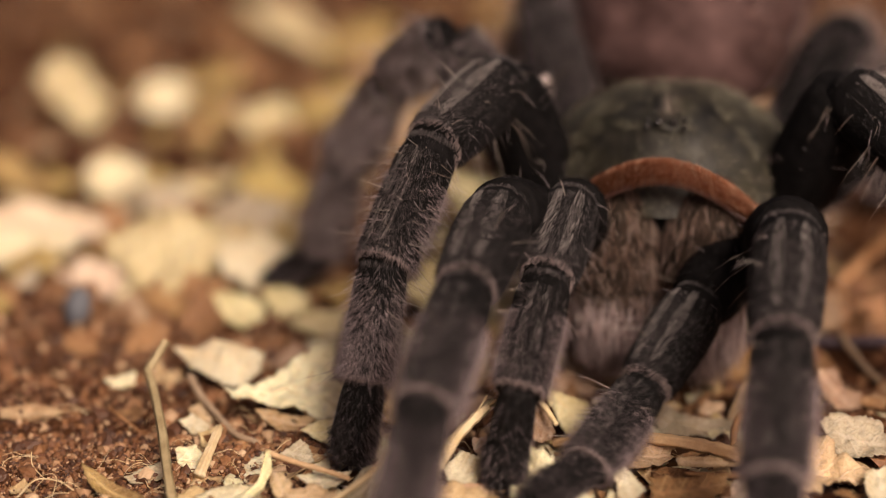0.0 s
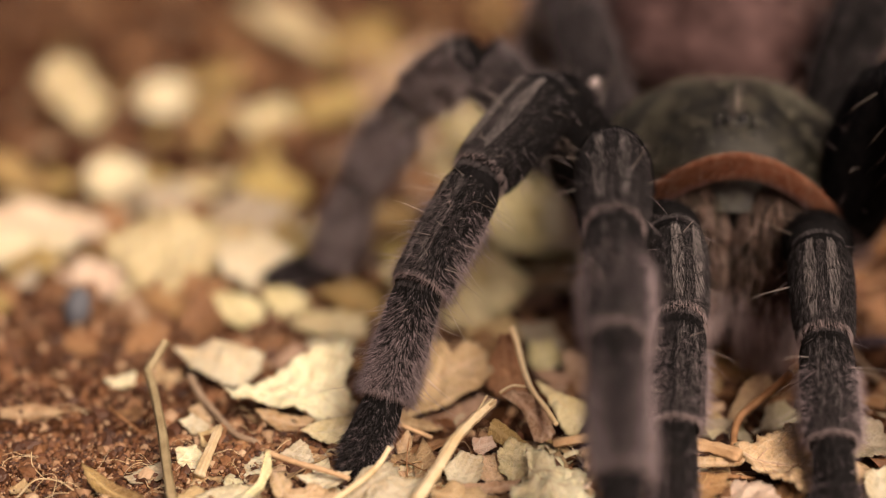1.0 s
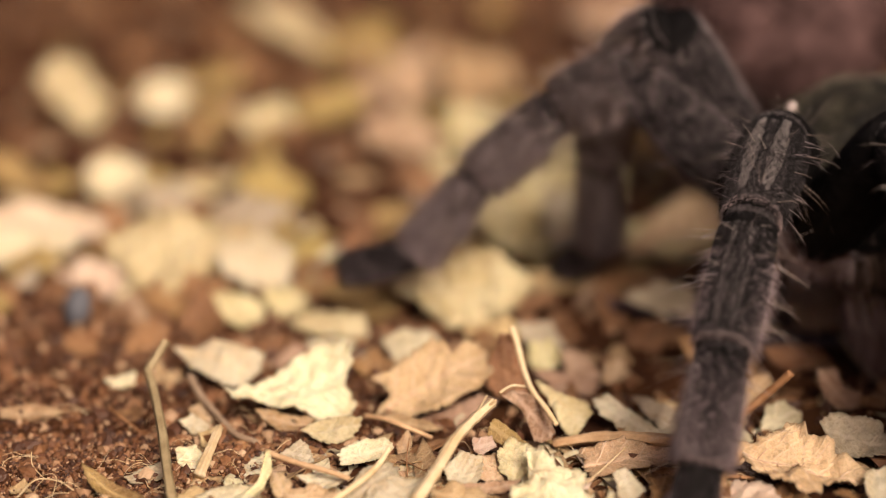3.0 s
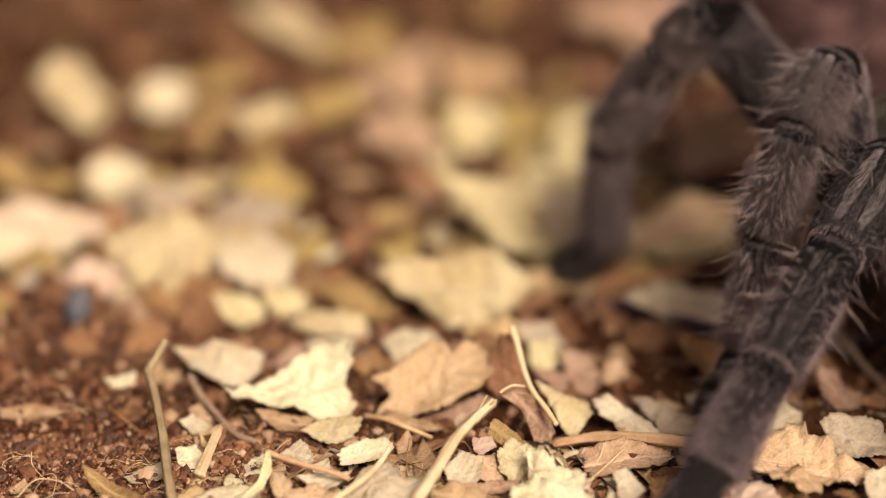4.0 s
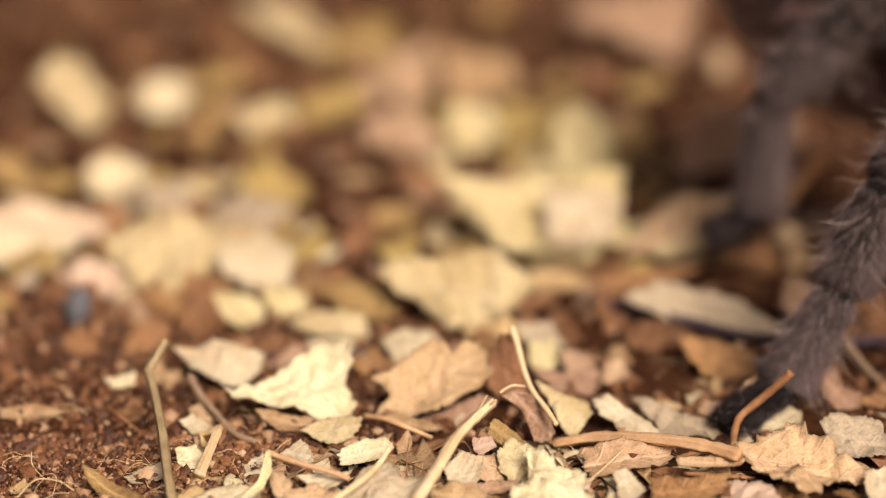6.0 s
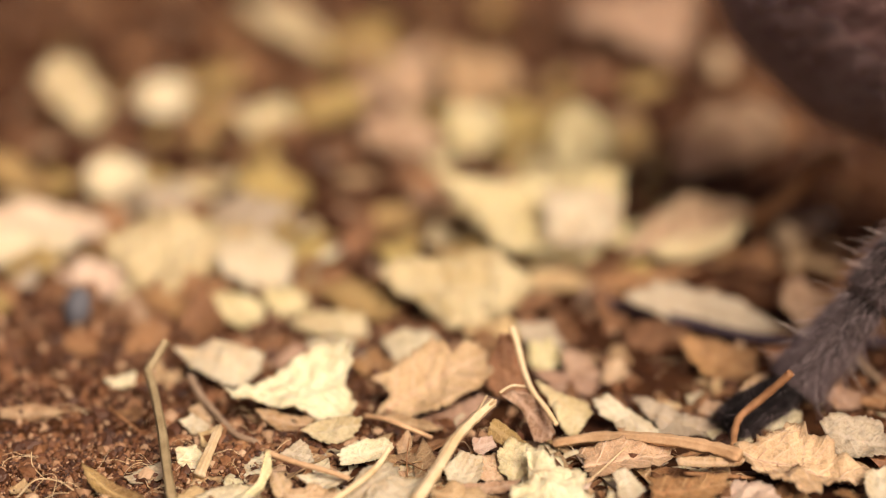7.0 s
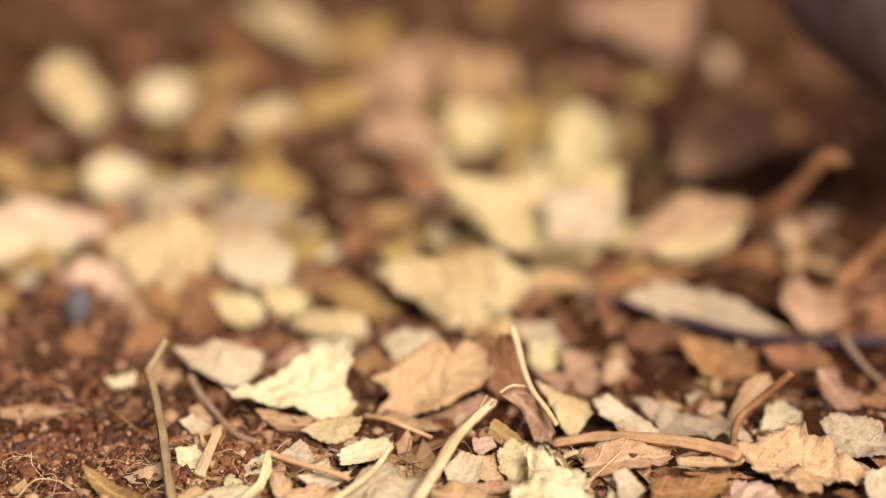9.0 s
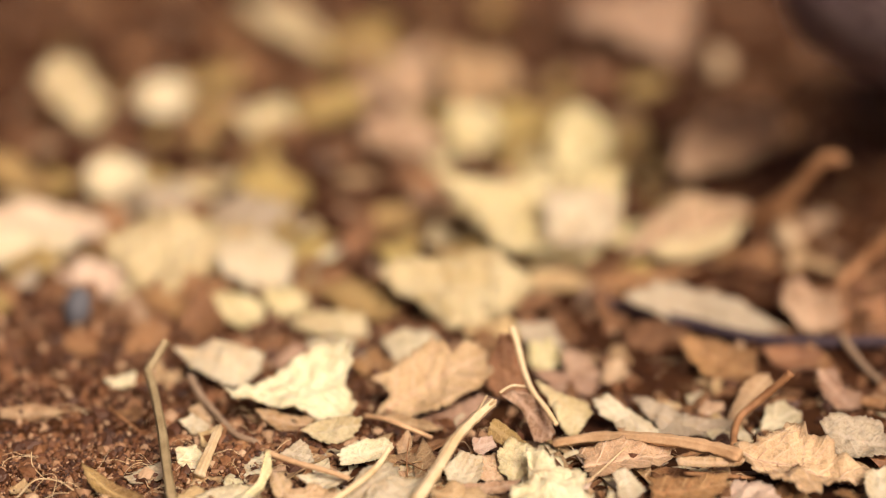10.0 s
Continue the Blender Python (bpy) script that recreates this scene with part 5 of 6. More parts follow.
def dome(length, width, rows, cols, height):
    """A carapace: an oval dome on a rim, higher over the head, with a central pit and radiating furrows."""
    verts, faces = [], []
    for j in range(rows + 1):
        s = j / rows
        for k in range(cols):
            a = 2 * math.pi * k / cols
            ca, sa = math.cos(a), math.sin(a)
            front = 1 + 0.10 * max(0.0, ca) ** 3
            nx = length / 2 * ca * s * front
            ny = width / 2 * sa * s * (1 - 0.22 * max(0.0, ca) ** 1.5)
            z = height * max(0.0, 1 - s ** 2.05) ** 0.6
            z += 0.0009 * math.exp(-((nx - 0.0085) ** 2 + ny ** 2) / 0.000045)
            z -= 0.0014 * math.exp(-((nx + 0.003) ** 2 + ny ** 2) / 0.000006)
            z -= 0.0005 * s * (1 - s) * (0.5 + 0.5 * math.cos(8 * a))
            verts.append((nx, ny, z))
    for j in range(rows):
        for k in range(cols):
            m = (k + 1) % cols
            faces.append((j * cols + k, (j + 1) * cols + k, (j + 1) * cols + m, j * cols + m))
    return verts, faces


def surface_hairs(me, count, seed, flow, rise):
    """Roots and ways of hairs spread over a mesh; flow(point, normal): the way they lie."""
    rng = np.random.default_rng(seed)
    me.calc_loop_triangles()
    co = np.array([v.co[:] for v in me.vertices])
    tri = np.array([t.vertices[:] for t in me.loop_triangles])
    a, b, c = co[tri[:, 0]], co[tri[:, 1]], co[tri[:, 2]]
    nor = np.cross(b - a, c - a)
    area = np.linalg.norm(nor, axis=1)
    nor /= area[:, None] + 1e-15
    pick = rng.choice(len(tri), count, p=area / area.sum())
    u, v = rng.uniform(0, 1, (2, count))
    u, v = np.where(u + v > 1, 1 - u, u), np.where(u + v > 1, 1 - v, v)
    pts = a[pick] + (b - a)[pick] * u[:, None] + (c - a)[pick] * v[:, None]
    n = nor[pick]
    ways = n * rise + flow(pts, n) + rng.normal(0, 0.2, (count, 3))
    return pts, ways, n, rng


def ovoid(centre, radii, tilt=0.0, egg=0.0, seed=0, rough=0.0, box=1.0):
    bm = bmesh.new()
    bmesh.ops.create_uvsphere(bm, u_segments=40, v_segments=24, radius=1.0)
    m = Matrix.Translation(centre) @ Matrix.Rotation(radians(tilt), 4, "Y")
    for v in bm.verts:
        v.co = Vector([math.copysign(abs(c) ** box, c) for c in v.co])
        k = 1 + egg * v.co.x
        p = Vector((v.co.x * radii[0], v.co.y * radii[1] * k, v.co.z * radii[2] * k))
        p *= 1 + rough * noise.noise(v.co * 3 + Vector((seed, 0, 0)))
        v.co = m @ p
    me = bpy.data.meshes.new("ovoid")
    bm.to_mesh(me)
    bm.free()
    me.polygons.foreach_set("use_smooth", [True] * len(me.polygons))
    return me


def tarantula():
    body = new("tarantula")
    tagged(body, "dark hairy tarantula with an orange-rimmed face on leaf litter", "spider")
    # carapace
    v, q = dome(0.0290, 0.0280, 18, 48, 0.0104)
    v = [(x, y, z + 0.0186 + 0.10 * min(x, 0.0)) for x, y, z in v]
    me = mesh_of("carapace", v, q, SHELL)
    shell = part("carapace", me, body, "olive-black domed carapace with short hairs")
    pts, ways, n, rng = surface_hairs(me, 70000, 21, lambda p, n: np.stack((0.004 + p[:, 0] * 0.7 + 0.004, p[:, 1], -0.2 * np.abs(p[:, 1])), 1) * 60, 0.25)
    around = np.arctan2(pts[:, 1], pts[:, 0] + 0.003)
    blotch = np.array([noise.noise(Vector((p[0], p[1], 0.3)) * 330) + 0.7 * noise.noise(Vector((p[0], p[1], 0.9)) * 900) for p in pts])
    keep = rng.uniform(0, 1, len(pts)) < 0.04 + 0.6 * np.clip(0.12 + 1.5 * blotch + 0.35 * np.cos(9 * around + 0.4), 0, 1)
    pts, ways = pts[keep], ways[keep]
    part("carapace_hairs", nap(pts, ways, rng.uniform(.0006, .0013, len(pts)), rng.uniform(.000016, .00003, len(pts)), HAIR_OLIVE), shell, "short olive-grey hairs")
    # underside
    me = ovoid((-0.001, 0, 0.0155), (0.0125, 0.0105, 0.0065))
    me.materials.append(SKIN)
    part("sternum", me, body)
    # orange rim over the jaws, with a pale lip under it
    line, rad, lip = [], [], []
    for i in range(29):
        y = 0.0100 * (i / 14 - 1)
        k = abs(y) / 0.0100
        line.append((0.0176 - 0.0030 * k ** 2.2, y, 0.0244 - 0.0062 * k ** 2))
        lip.append((0.0176 - 0.0030 * k ** 2.2, y * 0.97, 0.0244 - 0.0062 * k ** 2 - 0.0010))
        rad.append(0.0008 * (1 - 0.40 * k ** 2))
    bv, bq = tube(line, rad, 10)
    rim = part("front_rim", mesh_of("front_rim", bv, bq, BAND), body, "shiny orange-brown rim above the jaws")
    lv, lq = tube(lip, [v * 0.55 for v in rad], 8)
    part("lip", mesh_of("lip", lv, lq, JOINT), rim, "pale pinkish lip")
    rng = np.random.default_rng(8)
    n = 11000
    k = rng.uniform(-1, 1, n)
    pts = np.stack((0.0178 - 0.0030 * np.abs(k) ** 2.2, 0.0100 * k, 0.0244 - 0.0062 * k ** 2), 1)
    pts += np.stack((rng.uniform(-.0003, .0002, n), rng.normal(0, .0001, n), rng.uniform(-.0003, .0016, n)), 1)
    ways = np.stack((np.full(n, 0.55), 0.55 * k + rng.normal(0, .2, n), rng.uniform(-1.0, -0.1, n)), 1)
    part("rim_fringe", nap(pts, ways, rng.uniform(.0007, .0019, n), rng.uniform(.000016, .000028, n), HAIR_ORANGE), rim, "orange hairs")
    me = ovoid((0.0095, 0, 0.0185), (0.0052, 0.0082, 0.0052))
    me.materials.append(SKIN)
    part("face", me, body)
    # eyes on their mound
    me = ovoid((0.0098, 0, 0.0267), (0.0012, 0.0019, 0.0008), seed=2, rough=0.1)
    me.materials.append(SHELL)
    mound = part("eye_mound", me, body, "dark raised eye mound")
    for x, y, z, r in ((.0108, .0008, .0275, .0004), (.0108, -.0008, .0275, .0004), (.0112, .0019, .0271, .00033), (.0112, -.0019, .0271, .00033),
                       (.0096, .0019, .0274, .00028), (.0096, -.0019, .0274, .00028), (.0092, .0013, .0278, .00022), (.0092, -.0013, .0278, .00022)):
        me = ovoid((x, y, z), (r, r, r))
        me.materials.append(GLOSS)
        part("eye", me, mound, "glossy black eye")
    n = 14
    rng = np.random.default_rng(31)
    pts = np.array((0.0095, 0, 0.0275)) + rng.normal(0, .0006, (n, 3))
    ways = np.stack((rng.normal(0.1, .25, n), rng.normal(0, .22, n), np.full(n, 1.0)), 1)
    part("eye_setae", bristles(pts, ways, rng.uniform(.0018, .0042, n), np.full(n, .000035), HAIR_LONG, 0), mound, "pale upright hairs")
    # jaws
    for sgn in (-1, 1):
        me = ovoid((0.0120, sgn * 0.0046, 0.0130), (0.0052, 0.0049, 0.0096), tilt=3, seed=sgn, rough=0.05, box=0.88)
        me.materials.append(FACE)
        jaw = part("chelicera", me, body, "dark hairy jaw with streaked fur")
        pts, ways, n, rng = surface_hairs(me, 8500, 40 + sgn, lambda p, n: np.tile((0.25, 0, -1.1), (len(p), 1)), 0.35)
        part("jaw_hairs", bristles(pts, ways, rng.uniform(.0010, .0022, len(pts)), rng.uniform(.000018, .000034, len(pts)), HAIR_FACE, 0.05), jaw, "brownish streaked hairs")
        keep = (pts[:, 2] < 0.0104) & (n[:, 0] > 0.05) & (rng.uniform(0, 1, len(pts)) < 0.25 + 0.75 * (pts[:, 2] < 0.0080))
        low = pts[keep]
        w2 = np.stack((rng.normal(0.5, .12, len(low)), rng.normal(0, .14, len(low)), np.full(len(low), -0.9)), 1)
        part("jaw_fringe", bristles(low, w2, rng.uniform(.0024, .0056, len(low)), rng.uniform(.00004, .00007, len(low)), HAIR_PINK, 0), jaw, "pinkish grey fringe over the fang")
        fang, fr = smooth_line([(0.0125, sgn * 0.0042, 0.0045), (0.0115, sgn * 0.004, 0.0028), (0.0085, sgn * 0.0036, 0.0022)]), []
        fr = [0.0011 * (1 - 0.85 * i / (len(fang) - 1)) for i in range(len(fang))]
        fv, fq = tube(fang, fr, 8)
        part("fang", mesh_of("fang", fv, fq, GLOSS), jaw, "glossy black fang")
    # abdomen
    v, q = tube([(-0.012, 0, 0.0170), (-0.018, 0, 0.0185)], [0.003, 0.0028], 12)
    part("pedicel", mesh_of("pedicel", v, q, JOINT), body, "pinkish waist")
    me = ovoid((-0.0325, 0, 0.0306), (0.0195, 0.0140, 0.0113), tilt=25, egg=0.08, seed=7, rough=0.04)
    me.materials.append(BELLY)
    abdomen = part("abdomen", me, body, "dark reddish abdomen with long hairs")
    pts, ways, n, rng = surface_hairs(me, 12000, 60, lambda p, n: np.tile((-0.9, 0, -0.25), (len(p), 1)), 0.55)
    upper = n[:, 2] > -0.15
    part("abdomen_hairs", bristles(pts[upper], ways[upper], rng.uniform(.002, .0046, upper.sum()), rng.uniform(.00004, .00007, upper.sum()), HAIR_RED, 0.1), abdomen, "long reddish brown hairs")
    pts, ways, n, rng = surface_hairs(me, 40000, 61, lambda p, n: np.tile((-0.9, 0, -0.1), (len(p), 1)), 0.25)
    low = (n[:, 0] < 0.3) & ((n[:, 2] < 0.2) | (n[:, 0] < -0.4))
    part("belly_hairs", nap(pts[low], ways[low], rng.uniform(.0012, .0026, low.sum()), rng.uniform(.00003, .00005, low.sum()), HAIR_MAUVE), abdomen, "mauve-grey velvet hairs on its flank and rear")
    # dark lump put in as the shadow of the gap between the spinnerets
    me = ovoid((-0.0498, 0, 0.0386), (0.0022, 0.0040, 0.0016), seed=4, rough=0.1)
    me.materials.append(SKIN)
    part("spinneret_shade", me, body, "black hollow between the spinnerets")
    for sgn in (-1, 1):
        pt = smooth_line([(-0.0482, sgn * 0.0030, 0.0380), (-0.0522, sgn * 0.0040, 0.0384), (-0.0555, sgn * 0.0050, 0.0390)])
        sv, sq = tube(pt, [0.0015 * (1.1 - 0.5 * i / len(pt)) for i in range(len(pt))], 10)
        part("spinneret", mesh_of("spinneret", sv, sq, JOINT), body, "pinkish grey spinneret")
    # limbs
    segments = {}
    for name, (lens, rad, hip, bends, stance) in LEG_PLAN.items():
        for side, sgn in (("right", -1), ("left", 1)):
            hx, hy, hz = hip[0] * CM, sgn * hip[1] * CM, hip[2] * CM
            inner = Vector((hx * 0.45, hy * 0.42, 0.0150))
            cv, cq = tube([inner, inner.lerp(Vector((hx, hy, hz)), 0.5), Vector((hx, hy, hz))], [rad * CM * 0.8, rad * CM * 1.05, rad * CM * 0.85], 14)
            me = mesh_of("coxa", cv, cq, SKIN)
            hipbone = part("coxa", me, body)
            pts, ways, n, rng = surface_hairs(me, 900, 90, lambda p, n, hx=hx, hy=hy: np.tile((hx * 50, hy * 50, 0), (len(p), 1)), 0.6)
            part("coxa_hairs", bristles(pts, ways, rng.uniform(.0008, .0020, len(pts)), rng.uniform(.00003, .00005, len(pts)), HAIR_PINK, 0), hipbone, "pinkish hairs")
            me = ovoid((hx, hy, hz), (rad * CM * 0.95,) * 3, seed=3, rough=0.1)
            me.materials.append(JOINT)
            knuckle = part("trochanter", me, body, "pinkish joint skin")
            pts, ways, n, rng = surface_hairs(me, 1100, 91, lambda p, n, hx=hx, hy=hy: np.tile((hx * 40, hy * 40, -0.1), (len(p), 1)), 0.8)
            part("trochanter_hairs", bristles(pts, ways, rng.uniform(.0012, .0032, len(pts)), rng.uniform(.000022, .00004, len(pts)), HAIR_PINK, 0), knuckle, "pinkish white hairs")
            chain = []
            for kind, ln in zip(KINDS, lens):
                if ln <= 0:
                    chain.append(None)
                    continue
                seed = sum(ord(ch) for ch in side + name + kind) * 13
                count = int({"femur": 2600, "patella": 6000, "tibia": 6000, "metatarsus": 4600, "tarsus": 2600}[kind] * (0.35 if side == "left" and name not in ("palp", "front") else 2.2 if name in ("third", "hind") else 1.7))
                chain.append(limb_segment(kind, ln * CM, rad * CM * SCALE[kind] * (1.06 if name == "palp" and kind == "tarsus" else 1.0), count, seed, body, {"third": 420, "hind": 300, "second": 70}.get(name, 24), {"front": 170, "palp": 220}.get(name, 520)))
            segments[side + "_" + name] = chain
    # a fleck of lint on a thread over the thigh of the second leg
    thigh = segments["right_second"][0]
    me = ovoid((0.0128, 0, 0.0066), (.0004, .0005, .0005), seed=9, rough=0.7)
    me.materials.append(LINT)
    part("lint", me, thigh, "tiny white fleck of lint")
    fv, fq = tube(smooth_line([(0.0112, 0, 0.0036), (0.0108, 0.0006, 0.0056), (0.0118, 0.0003, 0.0072), (0.0128, 0, 0.0066)]), [.00003] * 19, 5)
    part("lint_thread", mesh_of("lint_thread", fv, fq, LINT), thigh, "fine white thread")
    return body, segments


BODY, SEGMENTS = tarantula()


# ---- loose litter between the larger leaves ----
def litter():
    rng = random.Random(77)
    labels = {"cream": "small pale dry leaf fragment", "yellow": "small ochre dry leaf fragment", "tan": "small tan dry leaf fragment",
              "orange": "small orange-brown dry leaf fragment", "pink": "small pinkish brown leaf fragment", "grey": "small grey-brown dry leaf fragment",
              "peach": "small peach-coloured dry leaf fragment", "brown": "small brown dry leaf fragment", "blush": "small pale pinkish leaf fragment", "salmon": "small salmon-coloured leaf fragment", "butter": "small pale yellow leaf fragment"}
    stock = {}
    for tone in LEAF:
        stock[tone] = [leaf_mesh(tone, rng.uniform(0.004, 0.011), rng.uniform(0.003, 0.007), 500 + k + 37 * len(stock), rng.randint(2, 4), rng.uniform(0.2, 0.9), False) for k in range(6)]
    shreds = {}
    for tone in LEAF:
        shreds[tone] = [leaf_mesh(tone, rng.uniform(0.004, 0.011), rng.uniform(0.0009, 0.0026), 900 + k + 37 * len(shreds), rng.randint(1, 3), rng.uniform(0.1, 0.5), False) for k in range(6)]

    def strew(count, x0, x1, y0, y1, tones, size=1.0):
        for _ in range(count):
            tone = rng.choice(tones)
            ob = new("leaf_fragment", rng.choice(stock[tone]))
            x, y = rng.uniform(x0, x1), rng.uniform(y0, y1)
            settle(ob, x, y, rng.uniform(0, 360), rng.gauss(10, 8), rng.gauss(0, 8), rng.uniform(0, 0.0004), size)
            tagged(ob, labels[tone], "leaf", "leaf litter")

    def heap(patches):
        """Far and half-buried fragments, too many to count: one joined mesh."""
        tones = list(LEAF)
        verts, faces, slots, n = [], [], [], 0
        for count, x0, x1, y0, y1, pick, store, lean in patches:
            for _ in range(count):
                tone = rng.choice(pick)
                me = rng.choice(store[tone])
                turn = pose(0, 0, 0, rng.gauss(lean, 0.8 * lean), rng.gauss(0, 0.7 * lean), 0) @ pose(0, 0, 0, 0, 0, rng.uniform(0, 360))
                x, y = rng.uniform(x0, x1), rng.uniform(y0, y1)
                co = [turn @ v.co for v in me.vertices]
                up = Vector((x, y, ground_z(x, y) - min(c.z for c in co) - 0.0003))
                verts += [c + up for c in co]
                faces += [tuple(i + n for i in f.vertices) for f in me.polygons]
                slots += [tones.index(tone)] * len(me.polygons)
                n += len(co)
        me = mesh_of("leaf_litter", verts, faces, LEAF[tones[0]])
        for tone in tones[1:]:
            me.materials.append(LEAF[tone])
        me.polygons.foreach_set("material_index", slots)
        tagged(new("leaf_litter", me), "scattered dry leaf fragments in browns and ochres", "leaf litter", kind="stuff")

    strew(14, -0.012, 0.022, 0.160, 0.203, ["tan", "peach", "brown", "cream", "orange"], 0.6)
    strew(16, 0.018, 0.056, 0.160, 0.203, ["tan", "orange", "brown", "brown", "pink"], 0.7)
    strew(22, 0.0, 0.066, 0.203, 0.262, ["orange", "brown", "brown", "pink", "brown"])
    strew(8, -0.030, -0.008, 0.163, 0.180, ["cream", "peach", "tan", "brown"], 0.6)
    strew(34, -0.066, 0.012, 0.225, 0.290, ["yellow", "tan", "yellow", "brown", "orange"])
    strew(18, 0.0, 0.030, 0.255, 0.315, ["yellow", "yellow", "tan", "brown"])
    strew(36, -0.058, -0.014, 0.224, 0.275, ["butter", "cream", "butter", "grey", "yellow"], 0.8)
    strew(34, -0.006, 0.028, 0.232, 0.310, ["butter", "yellow", "butter", "tan"], 0.9)
    heap([(100, -0.085, 0.025, 0.290, 0.430, ["yellow", "brown", "brown", "brown", "orange"], stock, 14), (50, 0.025, 0.085, 0.290, 0.430, ["brown", "brown", "brown", "orange"], stock, 10), (60, -0.07, 0.07, 0.21, 0.25, ["orange", "brown", "brown"], stock, 14), (80, -0.06, 0.035, 0.235, 0.34, ["brown", "yellow", "yellow", "orange", "pink"], stock, 14),
          (110, -0.018, 0.022, 0.163, 0.186, ["cream", "peach", "blush", "salmon", "tan"], shreds, 9),
          (40, 0.012, 0.048, 0.163, 0.186, ["peach", "salmon", "tan", "pink"], shreds, 9),
          (300, -0.026, 0.020, 0.160, 0.188, ["cream", "tan", "peach", "cream", "orange", "tan", "brown"], shreds, 6),
          (170, 0.016, 0.060, 0.160, 0.204, ["tan", "orange", "brown", "peach", "brown", "cream"], shreds, 6),
          (60, -0.05, 0.06, 0.200, 0.240, ["tan", "brown", "orange"], shreds, 6), (14, -0.055, -0.02, 0.165, 0.20, ["orange", "brown"], shreds, 6)])


def rootlets():
    """Fine pale root hairs and shreds of bark fibre lying on the soil, too many to count: one joined mesh."""
    rng = random.Random(19)
    verts, faces = [], []
    for k in range(150):
        x, y = (rng.uniform(-0.045, -0.012), rng.uniform(0.160, 0.196)) if k < 70 else (rng.uniform(-0.03, 0.05), rng.uniform(0.160, 0.215))
        a, bend, step = rng.uniform(0, 6.3), rng.gauss(0, 0.28), rng.uniform(0.0003, 0.0008)
        hop, line = rng.uniform(0.0002, 0.0016), []
        for i in range(9):
            line.append((x, y, ground_z(x, y) + 0.0001 + hop * math.sin(math.pi * i / 8)))
            x, y, a = x + step * math.cos(a), y + step * math.sin(a), a + bend + rng.gauss(0, 0.2)
        r = rng.uniform(0.00002, 0.00005)
        tv, tf = tube(line, [r * (1 - 0.06 * i) for i in range(9)], 4)
        faces += [tuple(i + len(verts) for i in f) for f in tf]
        verts += tv
    ob = new("rootlets", mesh_of("rootlets", verts, faces, WOOD["straw"]))
    tagged(ob, "fine pale rootlets and fibres strewn on soil", "roots", kind="stuff")


litter()
rootlets()

# ---- movement ----
# seconds, x, y, height gained, heading (0: towards the camera's side; growing as it turns to its left), pitch, roll
BODY_ROWS = [
    (0.0, 0.0250, 0.2173, 0.0012, -9, 0.2, 0.6), (0.3, 0.0265, 0.2195, 0.0, -4, 0, 0.2), (0.5, 0.0276, 0.2205, -0.0004, -1.5, 0, 0), (0.7, 0.0289, 0.2206, -0.0002, -2, -0.2, -0.6),
    (1.0, 0.0307, 0.2204, 0.0006, -3, -0.4, -1.2), (1.2, 0.0322, 0.2198, 0.0010, -1, -0.6, -0.6), (1.5, 0.0354, 0.2196, 0.0013, 2.4, -1, 0.4), (1.8, 0.0378, 0.2203, 0.0008, 6.5, -0.4, 0.7),
    (2.0, 0.0393, 0.2208, 0.0005, 9, 0, 0.8), (2.5, 0.0436, 0.2207, 0.0016, 13, 0.7, 1.6), (2.8, 0.0467, 0.2206, 0.0012, 14, 0.8, 1.4),
    (4.0, 0.0573, 0.2196, 0.0010, 17, 0.9, 0.5), (4.5, 0.0624, 0.2208, 0.0010, 25, 0.7, 0), (5.0, 0.0660, 0.2212, 0.0017, 32, 0.6, -0.3), (5.5, 0.0712, 0.2255, 0.0013, 40.5, 0.4, -0.1),
    (7.0, 0.0800, 0.2254, 0.0005, 66, 0.8, 0.3), (7.8, 0.0839, 0.2321, 0.0005, 76, 0.8, 0.3), (8.2, 0.0875, 0.2423, 0.0, 86, 0.8, 0.3), (8.6, 0.0896, 0.2505, 0.0, 97, 0.8, 0.3),
    (9.0, 0.0890, 0.2595, 0.0005, 108, 0.8, 0.3), (9.4, 0.0865, 0.2671, 0.0010, 118, 0.8, 0.3), (10.0, 0.0820, 0.2764, 0.0010, 130, 0.8, 0.3),
]
